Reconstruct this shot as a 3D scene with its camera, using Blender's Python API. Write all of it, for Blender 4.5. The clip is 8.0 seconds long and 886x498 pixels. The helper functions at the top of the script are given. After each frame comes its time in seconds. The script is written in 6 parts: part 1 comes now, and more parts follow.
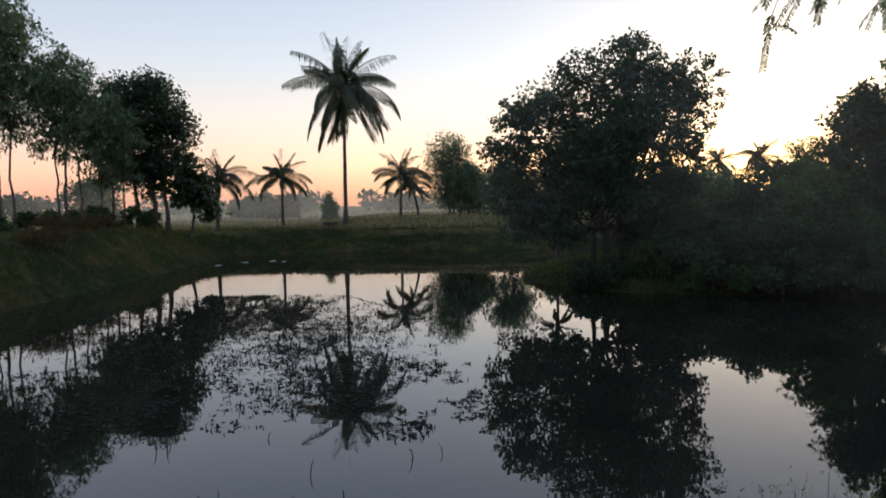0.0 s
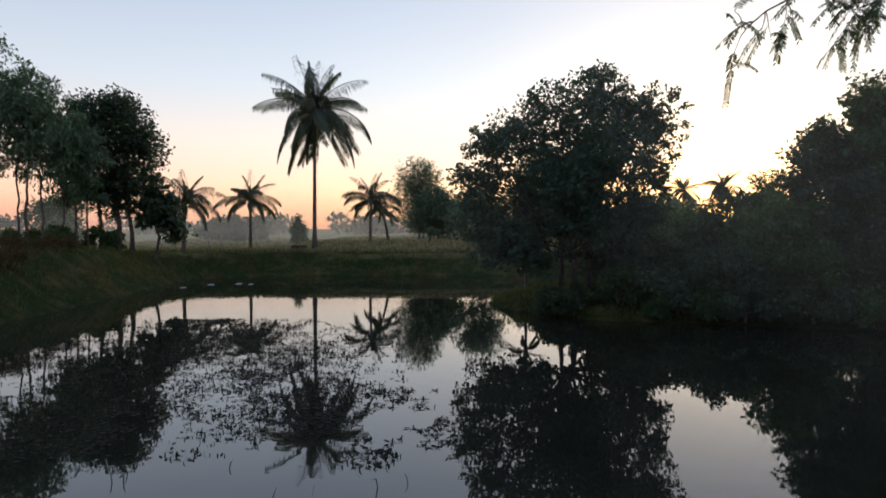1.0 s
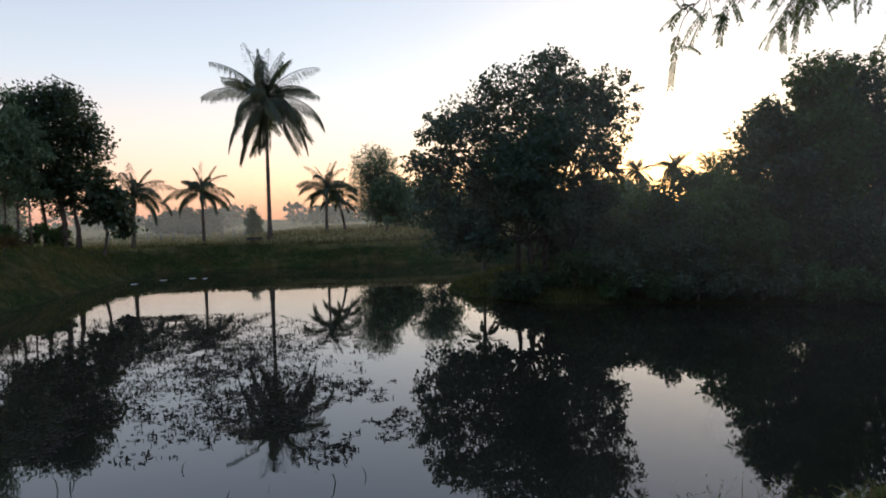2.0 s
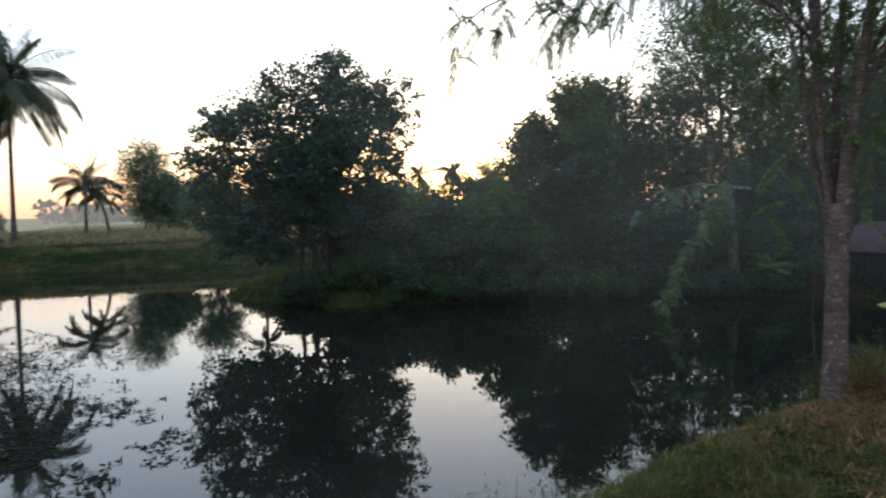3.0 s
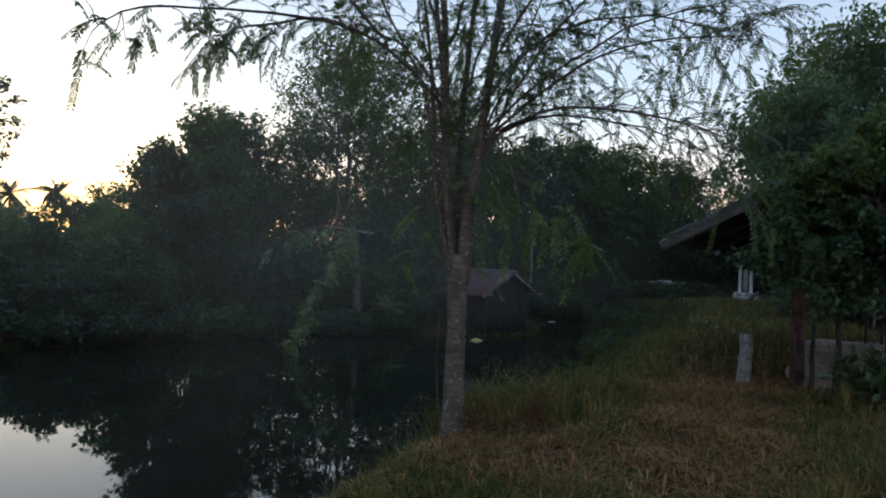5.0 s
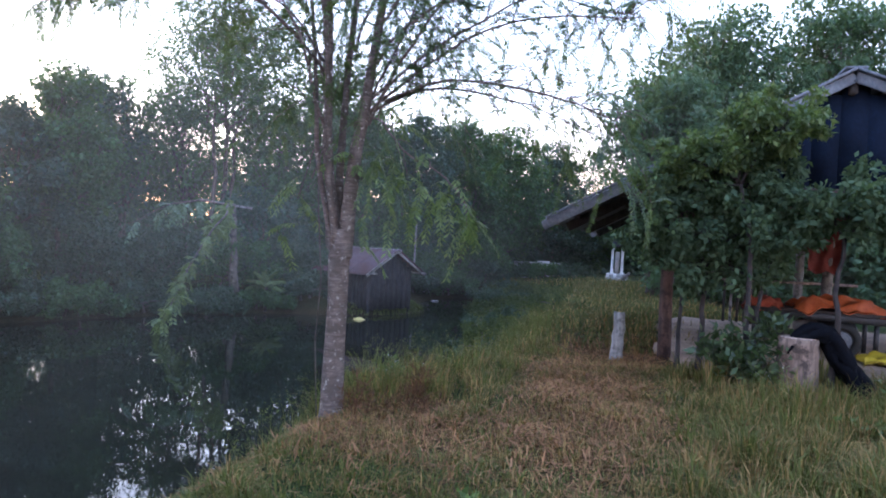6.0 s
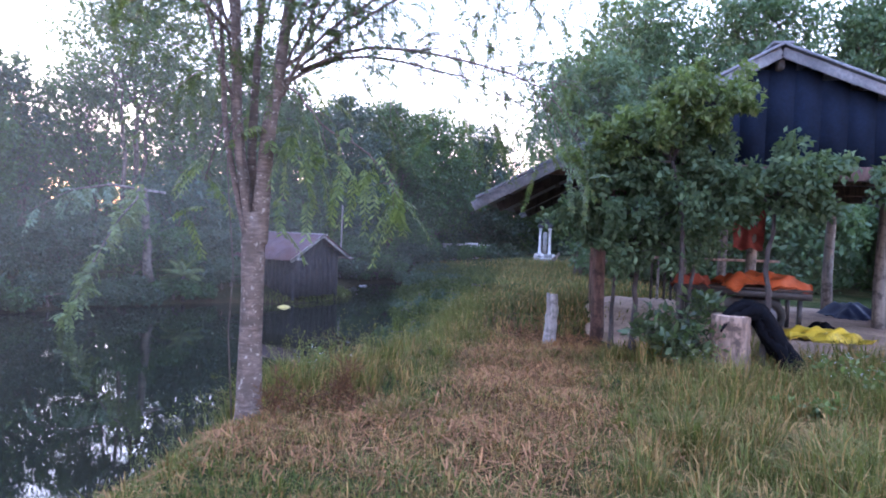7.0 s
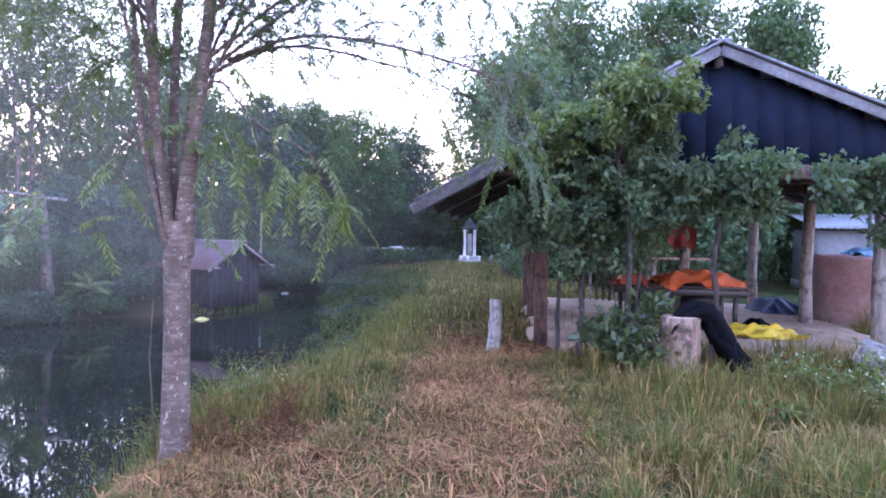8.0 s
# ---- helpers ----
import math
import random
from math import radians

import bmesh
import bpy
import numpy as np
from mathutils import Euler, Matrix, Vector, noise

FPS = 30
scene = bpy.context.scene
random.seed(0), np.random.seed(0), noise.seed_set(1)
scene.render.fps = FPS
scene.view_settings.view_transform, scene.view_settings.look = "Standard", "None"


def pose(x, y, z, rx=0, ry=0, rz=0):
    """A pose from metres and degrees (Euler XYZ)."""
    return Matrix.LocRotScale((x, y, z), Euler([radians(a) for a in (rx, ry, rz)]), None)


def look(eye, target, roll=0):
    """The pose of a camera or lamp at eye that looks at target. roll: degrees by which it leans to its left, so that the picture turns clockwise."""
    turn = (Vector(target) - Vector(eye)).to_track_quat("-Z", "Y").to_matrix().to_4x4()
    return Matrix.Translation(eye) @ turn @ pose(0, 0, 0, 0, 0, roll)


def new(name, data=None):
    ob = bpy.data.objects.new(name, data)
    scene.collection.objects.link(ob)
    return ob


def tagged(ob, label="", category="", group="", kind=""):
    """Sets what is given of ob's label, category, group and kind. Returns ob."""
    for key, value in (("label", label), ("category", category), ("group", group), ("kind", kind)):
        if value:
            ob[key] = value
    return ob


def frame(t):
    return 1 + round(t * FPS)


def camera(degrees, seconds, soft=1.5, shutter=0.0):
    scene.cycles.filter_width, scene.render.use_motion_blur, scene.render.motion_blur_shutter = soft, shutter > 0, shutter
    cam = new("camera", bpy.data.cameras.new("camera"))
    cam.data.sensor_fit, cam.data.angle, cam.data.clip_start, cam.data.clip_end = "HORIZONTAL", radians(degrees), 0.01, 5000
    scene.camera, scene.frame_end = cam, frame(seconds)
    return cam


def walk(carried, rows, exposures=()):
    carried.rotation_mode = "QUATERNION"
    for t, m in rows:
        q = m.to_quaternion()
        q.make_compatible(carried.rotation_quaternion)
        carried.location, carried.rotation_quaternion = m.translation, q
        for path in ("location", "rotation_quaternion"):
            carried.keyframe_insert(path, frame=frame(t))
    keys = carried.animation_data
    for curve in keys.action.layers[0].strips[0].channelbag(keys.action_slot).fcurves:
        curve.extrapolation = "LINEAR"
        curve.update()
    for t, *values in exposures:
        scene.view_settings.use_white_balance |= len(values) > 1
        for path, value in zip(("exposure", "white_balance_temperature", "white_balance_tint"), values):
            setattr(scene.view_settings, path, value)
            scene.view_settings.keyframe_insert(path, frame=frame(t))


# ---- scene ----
cam = camera(65.2, 8.0, soft=1.8, shutter=0.2)
PATH = [
    (0, (0.063, 0.093, 2.454), (0.033, 2.088, 2.326), -0.9),
    (0.5, (0.063, 0.117, 2.462), (0.094, 2.114, 2.358), -0.1),
    (1, (0.071, 0.102, 2.475), (0.13, 2.101, 2.417), 0.0),
    (1.2, (0.081, 0.112, 2.485), (0.145, 2.11, 2.434), -0.2),
    (2.3, (0.165, 0.231, 2.501), (0.421, 2.21, 2.373), -1.2),
    (2.5, (0.174, 0.27, 2.505), (0.51, 2.236, 2.362), -0.6),
    (3, (0.213, 0.36, 2.532), (0.983, 2.202, 2.425), -0.9),
    (3.5, (0.228, 0.476, 2.547), (1.32, 2.148, 2.442), 1.7),
    (4, (0.23, 0.556, 2.564), (1.594, 2.019, 2.567), 2.2),
    (4.5, (0.25, 0.625, 2.573), (1.739, 1.96, 2.591), 2.3),
    (5, (0.266, 0.665, 2.567), (1.862, 1.871, 2.576), 2.1),
    (5.2, (0.275, 0.689, 2.567), (1.921, 1.824, 2.585), 2.6),
    (6.3, (0.567, 0.818, 2.517), (2.368, 1.686, 2.472), 2.5),
    (6.5, (0.663, 0.861, 2.515), (2.479, 1.697, 2.476), 2.0),
    (7, (0.845, 0.951, 2.518), (2.705, 1.683, 2.444), 2.2),
    (7.5, (1.043, 1.227, 2.533), (2.961, 1.783, 2.439), 0.7),
    (8, (1.222, 1.349, 2.538), (3.155, 1.859, 2.477), 1.1),
]
EXPOSURES = [(0, 1.0, 6500, 10), (2.6, 1.15, 6500, 10), (3.0, 1.78, 6350, 7), (3.5, 2.35, 6200, 4), (3.8, 2.05, 6200, 3), (4.2, 1.2, 6050, 2), (4.6, 1.1, 6050, 2), (5.0, 1.24, 6050, 3), (5.3, 1.65, 5950, 5), (6.3, 3.5, 5560, 23), (7.0, 3.74, 5540, 28), (8, 4.02, 5520, 33)]
walk(cam, [(t, look(eye, target, roll)) for t, eye, target, roll in PATH], EXPOSURES)

# ---- world and light ----
world = bpy.data.worlds.new("dusk_sky")
scene.world = world
world.use_nodes = True
wn = world.node_tree.nodes
wl = world.node_tree.links
bg = wn["Background"]
sky = wn.new("ShaderNodeTexSky")
sky.sky_type = "NISHITA"
sky.sun_disc = False
SUN_AZ = radians(24)
SUN_EL = radians(5.0)
sky.sun_elevation = SUN_EL
sky.sun_rotation = SUN_AZ
sky.altitude = 0
sky.air_density = 1.0
sky.dust_density = 0.7
sky.ozone_density = 2.0
# the pale even dusk haze that lies over the whole sky, pink at the horizon
co = wn.new("ShaderNodeTexCoord")
sep = wn.new("ShaderNodeSeparateXYZ")
wl.new(co.outputs["Generated"], sep.inputs[0])
haze = wn.new("ShaderNodeValToRGB")
el = haze.color_ramp.elements
for k in range(4):
    el.new(0.5)
for k, (p, c) in zip(el, [(0.0, (4.6, 1.7, 1.5)), (0.06, (4.6, 2.35, 1.9)), (0.12, (3.9, 2.9, 2.6)), (0.2, (2.9, 2.85, 3.1)), (0.42, (1.6, 1.85, 2.5)), (1.0, (1.5, 2.0, 3.0))]):
    k.position = p
    k.color = (*c, 1)
wl.new(sep.outputs[2], haze.inputs[0])
add = wn.new("ShaderNodeMix")
add.data_type = "RGBA"
add.inputs[0].default_value = 0.66
wl.new(sky.outputs[0], add.inputs[6])
wl.new(haze.outputs[0], add.inputs[7])
wl.new(add.outputs[2], bg.inputs[0])
bg.inputs[1].default_value = 0.15

sun = new("sun", bpy.data.lights.new("sun", "SUN"))
sun.data.energy = 0.3
sun.data.angle = radians(3)
sun.data.color = (1.0, 0.72, 0.45)
sun.matrix_world = look((math.sin(SUN_AZ) * 100, math.cos(SUN_AZ) * 100, 100 * math.tan(SUN_EL)), (0, 0, 0))

# ---- materials ----


def nodes_of(name):
    m = bpy.data.materials.new(name)
    m.use_nodes = True
    nt = m.node_tree
    return m, nt, nt.nodes, nt.links, nt.nodes["Principled BSDF"]


def noise_node(nt, scale, detail=6.0, rough=0.6, kind="Object"):
    co = nt.nodes.new("ShaderNodeTexCoord")
    n = nt.nodes.new("ShaderNodeTexNoise")
    n.inputs["Scale"].default_value = scale
    n.inputs["Detail"].default_value = detail
    n.inputs["Roughness"].default_value = rough
    nt.links.new(co.outputs[kind], n.inputs["Vector"])
    return n


def ramp(nt, source, stops):
    r = nt.nodes.new("ShaderNodeValToRGB")
    e = r.color_ramp.elements
    while len(e) < len(stops):
        e.new(0.5)
    for k, (p, c) in zip(e, stops):
        k.position = p
        k.color = (*c, 1)
    nt.links.new(source, r.inputs[0])
    return r


def mixed(nt, fac, a, b, mode="MIX"):
    m = nt.nodes.new("ShaderNodeMix")
    m.data_type = "RGBA"
    m.blend_type = mode
    for sock, v in ((m.inputs[0], fac), (m.inputs[6], a), (m.inputs[7], b)):
        if isinstance(v, bpy.types.NodeSocket):
            nt.links.new(v, sock)
        elif isinstance(v, tuple):
            sock.default_value = (*v, 1)
        else:
            sock.default_value = v
    return m.outputs[2]


def bump(nt, height, strength, distance, target):
    b = nt.nodes.new("ShaderNodeBump")
    b.inputs["Strength"].default_value = strength
    b.inputs["Distance"].default_value = distance
    nt.links.new(height, b.inputs["Height"])
    nt.links.new(b.outputs[0], target.inputs["Normal"])


def rough_mat(name, dark, light, scale=6.0, roughness=0.85, relief=0.4, metal=0.0, stain=None, dist=0.01, gloss=0.5):
    """A matt surface with variation at two scales and relief."""
    m, nt, ns, ls, p = nodes_of(name)
    fine = noise_node(nt, scale * 5, 8, 0.65)
    broad = noise_node(nt, scale * 0.6, 4, 0.55)
    c = ramp(nt, fine.outputs[0], [(0.3, dark), (0.72, light)]).outputs[0]
    f = ramp(nt, broad.outputs[0], [(0.38, (0, 0, 0)), (0.66, (1, 1, 1))]).outputs[0]
    s = stain or tuple(v * 0.55 for v in dark)
    c = mixed(nt, f, c, mixed(nt, 0.6, c, s))
    ls.new(c, p.inputs["Base Color"])
    p.inputs["Roughness"].default_value = roughness
    p.inputs["Metallic"].default_value = metal
    p.inputs["Specular IOR Level"].default_value = gloss
    bump(nt, fine.outputs[0], relief, dist, p)
    return m


def leaf_mat(name, a, b, see=0.35, gloss=0.45):
    """Leaves: colour varies from leaf to leaf; light passes through a little."""
    m, nt, ns, ls, p = nodes_of(name)
    geo = ns.new("ShaderNodeNewGeometry")
    c = ramp(nt, geo.outputs["Random Per Island"], [(0.0, a), (0.75, b), (1.0, tuple(min(1, v * 1.35) for v in b))]).outputs[0]
    n = noise_node(nt, 1.2, 3)
    c = mixed(nt, ramp(nt, n.outputs[0], [(0.35, (0, 0, 0)), (0.7, (1, 1, 1))]).outputs[0], c, mixed(nt, 0.5, c, a))
    ls.new(c, p.inputs["Base Color"])
    p.inputs["Roughness"].default_value = gloss
    p.inputs["Specular IOR Level"].default_value = 0.5 if gloss < 0.64 else 0.15
    tr = ns.new("ShaderNodeBsdfTranslucent")
    ls.new(mixed(nt, 0.5, c, (0.16, 0.22, 0.03)), tr.inputs[0])
    mx = ns.new("ShaderNodeMixShader")
    mx.inputs[0].default_value = see
    ls.new(p.outputs[0], mx.inputs[1])
    ls.new(tr.outputs[0], mx.inputs[2])
    ls.new(mx.outputs[0], ns["Material Output"].inputs[0])
    return m


def bark_mat(name, dark, light, lichen=None):
    m, nt, ns, ls, p = nodes_of(name)
    co = ns.new("ShaderNodeTexCoord")
    mp = ns.new("ShaderNodeMapping")
    mp.inputs["Scale"].default_value = (14, 14, 2.5)
    ls.new(co.outputs["Object"], mp.inputs[0])
    n = ns.new("ShaderNodeTexNoise")
    n.inputs["Scale"].default_value = 1.6
    n.inputs["Detail"].default_value = 8
    ls.new(mp.outputs[0], n.inputs["Vector"])
    c = ramp(nt, n.outputs[0], [(0.32, dark), (0.7, light)]).outputs[0]
    spots = noise_node(nt, 7, 5, 0.7)
    f = ramp(nt, spots.outputs[0], [(0.5, (0, 0, 0)), (0.62, (1, 1, 1))]).outputs[0]
    c = mixed(nt, f, c, lichen or tuple(v * 0.6 for v in dark))
    ls.new(c, p.inputs["Base Color"])
    p.inputs["Roughness"].default_value = 0.9
    bump(nt, n.outputs[0], 0.7, 0.02, p)
    return m


def mottled_bark():
    """Grey-brown bark with level cracks, dark blotches and small pale lichen spots."""
    m, nt, ns, ls, p = nodes_of("mottled_grey_bark")
    co = ns.new("ShaderNodeTexCoord")
    mp = ns.new("ShaderNodeMapping")
    mp.inputs["Scale"].default_value = (5, 5, 26)
    ls.new(co.outputs["Object"], mp.inputs[0])
    n = ns.new("ShaderNodeTexNoise")
    n.inputs["Scale"].default_value = 1.5
    n.inputs["Detail"].default_value = 8
    n.inputs["Roughness"].default_value = 0.7
    ls.new(mp.outputs[0], n.inputs["Vector"])
    c = ramp(nt, n.outputs[0], [(0.33, (0.06, 0.047, 0.04)), (0.55, (0.15, 0.12, 0.103)), (0.72, (0.235, 0.193, 0.17))]).outputs[0]
    blotch = noise_node(nt, 5.5, 5, 0.65)
    c = mixed(nt, ramp(nt, blotch.outputs[0], [(0.46, (0, 0, 0)), (0.6, (0.8, 0.8, 0.8))]).outputs[0], c, (0.08, 0.066, 0.056))
    spots = noise_node(nt, 26, 3, 0.6)
    c = mixed(nt, ramp(nt, spots.outputs[0], [(0.6, (0, 0, 0)), (0.68, (0.85, 0.85, 0.85))]).outputs[0], c, (0.36, 0.335, 0.3))
    ls.new(c, p.inputs["Base Color"])
    p.inputs["Roughness"].default_value = 0.92
    p.inputs["Specular IOR Level"].default_value = 0.15
    bump(nt, n.outputs[0], 0.9, 0.02, p)
    return m


def water_mat():
    m, nt, ns, ls, p = nodes_of("pond_water")
    n = noise_node(nt, 0.25, 3)
    c = ramp(nt, n.outputs[0], [(0.3, (0.011, 0.0115, 0.0085)), (0.7, (0.018, 0.018, 0.013))]).outputs[0]
    ls.new(c, p.inputs["Base Color"])
    p.inputs["Roughness"].default_value = 0.015
    p.inputs["IOR"].default_value = 1.75
    p.inputs["Specular Tint"].default_value = (1.0, 0.945, 0.88, 1)
    w = noise_node(nt, 2.2, 2, 0.5)
    bump(nt, w.outputs[0], 0.02, 0.05, p)
    return m


def ground_mat():
    m, nt, ns, ls, p = nodes_of("grassy_ground")
    fine = noise_node(nt, 22, 8, 0.7)
    mid = noise_node(nt, 1.7, 6, 0.6)
    broad = noise_node(nt, 0.22, 4, 0.55)
    green = ramp(nt, fine.outputs[0], [(0.3, (0.008, 0.014, 0.005)), (0.7, (0.036, 0.055, 0.018))]).outputs[0]
    straw = ramp(nt, fine.outputs[0], [(0.28, (0.03, 0.016, 0.008)), (0.5, (0.085, 0.045, 0.021)), (0.75, (0.19, 0.108, 0.052))]).outputs[0]
    mud = ramp(nt, fine.outputs[0], [(0.3, (0.014, 0.01, 0.007)), (0.7, (0.045, 0.03, 0.02))]).outputs[0]
    field = ramp(nt, mid.outputs[0], [(0.3, (0.19, 0.165, 0.075)), (0.7, (0.42, 0.34, 0.165))]).outputs[0]
    at = {}
    for k in ("dry", "bare", "field"):
        a = ns.new("ShaderNodeAttribute")
        a.attribute_name = k
        ad = ns.new("ShaderNodeMath")
        ad.operation = "MULTIPLY_ADD"
        ls.new(mid.outputs[0], ad.inputs[0])
        ad.inputs[1].default_value = 0.9
        sub = ns.new("ShaderNodeMath")
        sub.operation = "SUBTRACT"
        ls.new(a.outputs["Fac"], sub.inputs[0])
        sub.inputs[1].default_value = 0.45
        ls.new(sub.outputs[0], ad.inputs[2])
        cl = ns.new("ShaderNodeClamp")
        ls.new(ad.outputs[0], cl.inputs[0])
        at[k] = cl.outputs[0]
    tone = ramp(nt, broad.outputs[0], [(0.35, (0.7, 0.75, 0.7)), (0.65, (1.1, 1.05, 0.95))]).outputs[0]
    brown = ramp(nt, fine.outputs[0], [(0.3, (0.045, 0.028, 0.012)), (0.7, (0.135, 0.082, 0.036))]).outputs[0]
    worn = noise_node(nt, 0.55, 5, 0.65)
    green = mixed(nt, ramp(nt, worn.outputs[0], [(0.5, (0, 0, 0)), (0.68, (0.7, 0.7, 0.7))]).outputs[0], green, brown)
    c = mixed(nt, at["field"], green, field)
    c = mixed(nt, at["dry"], c, straw)
    c = mixed(nt, at["bare"], c, mud)
    c = mixed(nt, 1.0, c, tone, "MULTIPLY")
    ls.new(c, p.inputs["Base Color"])
    p.inputs["Roughness"].default_value = 0.95
    p.inputs["Specular IOR Level"].default_value = 0.05
    bump(nt, fine.outputs[0], 0.8, 0.03, p)
    return m


WATER = water_mat()
GROUND = ground_mat()
LEAF_BIG = leaf_mat("broad_dark_leaves", (0.009, 0.029, 0.025), (0.03, 0.068, 0.05), 0.28, 0.6)
LEAF_DARK = leaf_mat("dense_dark_leaves", (0.011, 0.027, 0.017), (0.03, 0.06, 0.033), 0.24, 0.62)
LEAF_EUC = leaf_mat("pale_narrow_leaves", (0.055, 0.105, 0.065), (0.15, 0.23, 0.14), 0.4)
LEAF_MID = leaf_mat("bank_leaves", (0.014, 0.042, 0.016), (0.042, 0.102, 0.034), 0.38, 0.6)
LEAF_FRESH = leaf_mat("fresh_green_leaves", (0.058, 0.095, 0.03), (0.135, 0.19, 0.058), 0.45)
LEAF_VINE = leaf_mat("creeper_leaves", (0.038, 0.07, 0.042), (0.1, 0.152, 0.085), 0.4, 0.65)
LEAF_SHRUB = leaf_mat("glossy_dark_shrub_leaves", (0.016, 0.032, 0.014), (0.05, 0.085, 0.03), 0.25, 0.4)
LEAF_WEED = leaf_mat("olive_weed_leaves", (0.02, 0.028, 0.011), (0.055, 0.066, 0.025), 0.3, 0.7)
# field trees: the mist's bluish cast is mixed into the leaf green
LEAF_BLUE_HAZE = leaf_mat("hazed_far_tree_leaves", (0.044, 0.084, 0.055), (0.105, 0.165, 0.1), 0.35)
LEAF_SHED = leaf_mat("tall_tree_leaves", (0.032, 0.075, 0.038), (0.08, 0.15, 0.072), 0.38, 0.6)
# pale grey-green: the distance haze is put into this leaf colour
LEAF_FAR_HAZE = leaf_mat("hazed_distant_wood_leaves", (0.05, 0.065, 0.06), (0.085, 0.1, 0.09), 0.2, 0.8)
LEAF_PALM = leaf_mat("palm_leaves", (0.016, 0.028, 0.018), (0.042, 0.06, 0.032), 0.25, 0.6)
LEAF_NEAR = leaf_mat("feathery_leaves", (0.028, 0.05, 0.02), (0.075, 0.115, 0.04), 0.4)
LEAF_DRY = leaf_mat("dead_brown_leaves", (0.04, 0.022, 0.014), (0.09, 0.05, 0.028), 0.2, 0.9)
LEAF_RED = leaf_mat("dead_reddish_twigs", (0.05, 0.022, 0.014), (0.12, 0.052, 0.032), 0.2, 0.8)
GRASS = leaf_mat("grass_blades", (0.04, 0.047, 0.011), (0.148, 0.148, 0.042), 0.4, 0.65)
GRASS_BANK = leaf_mat("bank_grass_blades", (0.034, 0.042, 0.013), (0.115, 0.12, 0.042), 0.4, 0.65)
GRASS_SHORT = leaf_mat("short_green_blades", (0.035, 0.048, 0.012), (0.12, 0.14, 0.042), 0.4, 0.65)
GRASS_DRY = leaf_mat("dry_grass_blades", (0.12, 0.062, 0.022), (0.37, 0.24, 0.095), 0.3, 0.7)
GRASS_FAR = leaf_mat("field_grass", (0.17, 0.145, 0.08), (0.38, 0.31, 0.18), 0.3, 0.7)
WEED = leaf_mat("water_weed", (0.012, 0.012, 0.009), (0.035, 0.028, 0.022), 0.1, 0.85)
STRAW = leaf_mat("trampled_straw", (0.09, 0.04, 0.017), (0.34, 0.17, 0.08), 0.2, 0.85)
BARK = bark_mat("brown_bark", (0.045, 0.035, 0.028), (0.14, 0.11, 0.09))
BARK_NEAR = mottled_bark()
BARK_PALM = bark_mat("ringed_palm_bark", (0.05, 0.042, 0.036), (0.15, 0.13, 0.11))
WOOD_GREY = bark_mat("weathered_grey_wood", (0.13, 0.125, 0.12), (0.28, 0.27, 0.255))
WOOD_DARK = bark_mat("dark_old_wood", (0.022, 0.018, 0.018), (0.06, 0.05, 0.046))
HUT_WOOD = bark_mat("black_stained_boards", (0.012, 0.012, 0.016), (0.032, 0.03, 0.034))
WOOD_RED = bark_mat("reddish_brown_timber", (0.05, 0.03, 0.026), (0.13, 0.078, 0.065))
WOOD_STUMP = bark_mat("sawn_brown_wood", (0.085, 0.06, 0.046), (0.24, 0.17, 0.13))
WOOD_PALE = bark_mat("cut_pale_wood", (0.22, 0.16, 0.13), (0.46, 0.36, 0.3))
# near-black blue that carries the deep shade under the gable roof
GABLE_SHADE = rough_mat("dark_blue_gable_shade", (0.006, 0.011, 0.024), (0.01, 0.018, 0.04), 5, 0.9, 0.15, gloss=0.12)
ROOF_GREY = rough_mat("grey_fibre_cement", (0.1, 0.112, 0.13), (0.22, 0.235, 0.26), 5, 0.85, 0.4)
ROOF_RUST = rough_mat("rusty_purple_sheet", (0.05, 0.03, 0.036), (0.12, 0.078, 0.088), 5, 0.7, 0.3, 0.1, (0.07, 0.028, 0.018), gloss=0.3)
DIRT = rough_mat("packed_pale_earth", (0.23, 0.15, 0.105), (0.46, 0.34, 0.255), 3, 0.95, 0.5)
ORANGE = rough_mat("orange_tarpaulin_cloth", (0.36, 0.065, 0.015), (0.62, 0.16, 0.045), 4, 0.6, 0.3)
RED_ORANGE = rough_mat("dull_red_orange_cloth", (0.24, 0.042, 0.02), (0.4, 0.085, 0.036), 4, 0.7, 0.3)
YELLOW = rough_mat("yellow_plastic_cloth", (0.5, 0.36, 0.02), (0.75, 0.56, 0.05), 4, 0.55, 0.3)
YELLOW_FADED = rough_mat("faded_yellow_plastic", (0.34, 0.27, 0.06), (0.56, 0.46, 0.16), 9, 0.6, 0.4, 0, (0.2, 0.15, 0.06))
BLACK = rough_mat("black_net_cloth", (0.002, 0.0025, 0.004), (0.006, 0.007, 0.011), 9, 0.95, 0.6, gloss=0.1)
BLUE = rough_mat("blue_tarpaulin_cloth", (0.015, 0.085, 0.15), (0.04, 0.2, 0.32), 4, 0.5, 0.3)
NAVY = rough_mat("navy_tarpaulin_cloth", (0.006, 0.014, 0.05), (0.014, 0.032, 0.1), 4, 0.6, 0.3)
GREY_WALL = rough_mat("pale_grey_render", (0.13, 0.142, 0.15), (0.22, 0.235, 0.245), 1.5, 0.9, 0.3)
RED = rough_mat("faded_red_cloth", (0.15, 0.026, 0.022), (0.27, 0.055, 0.042), 4, 0.8, 0.4)
PINK = rough_mat("pinkish_cement", (0.31, 0.2, 0.215), (0.49, 0.36, 0.375), 3, 0.9, 0.4)
WHITEWASH = rough_mat("weathered_whitewash", (0.26, 0.27, 0.27), (0.46, 0.46, 0.45), 4, 0.9, 0.3, 0, (0.14, 0.14, 0.12))
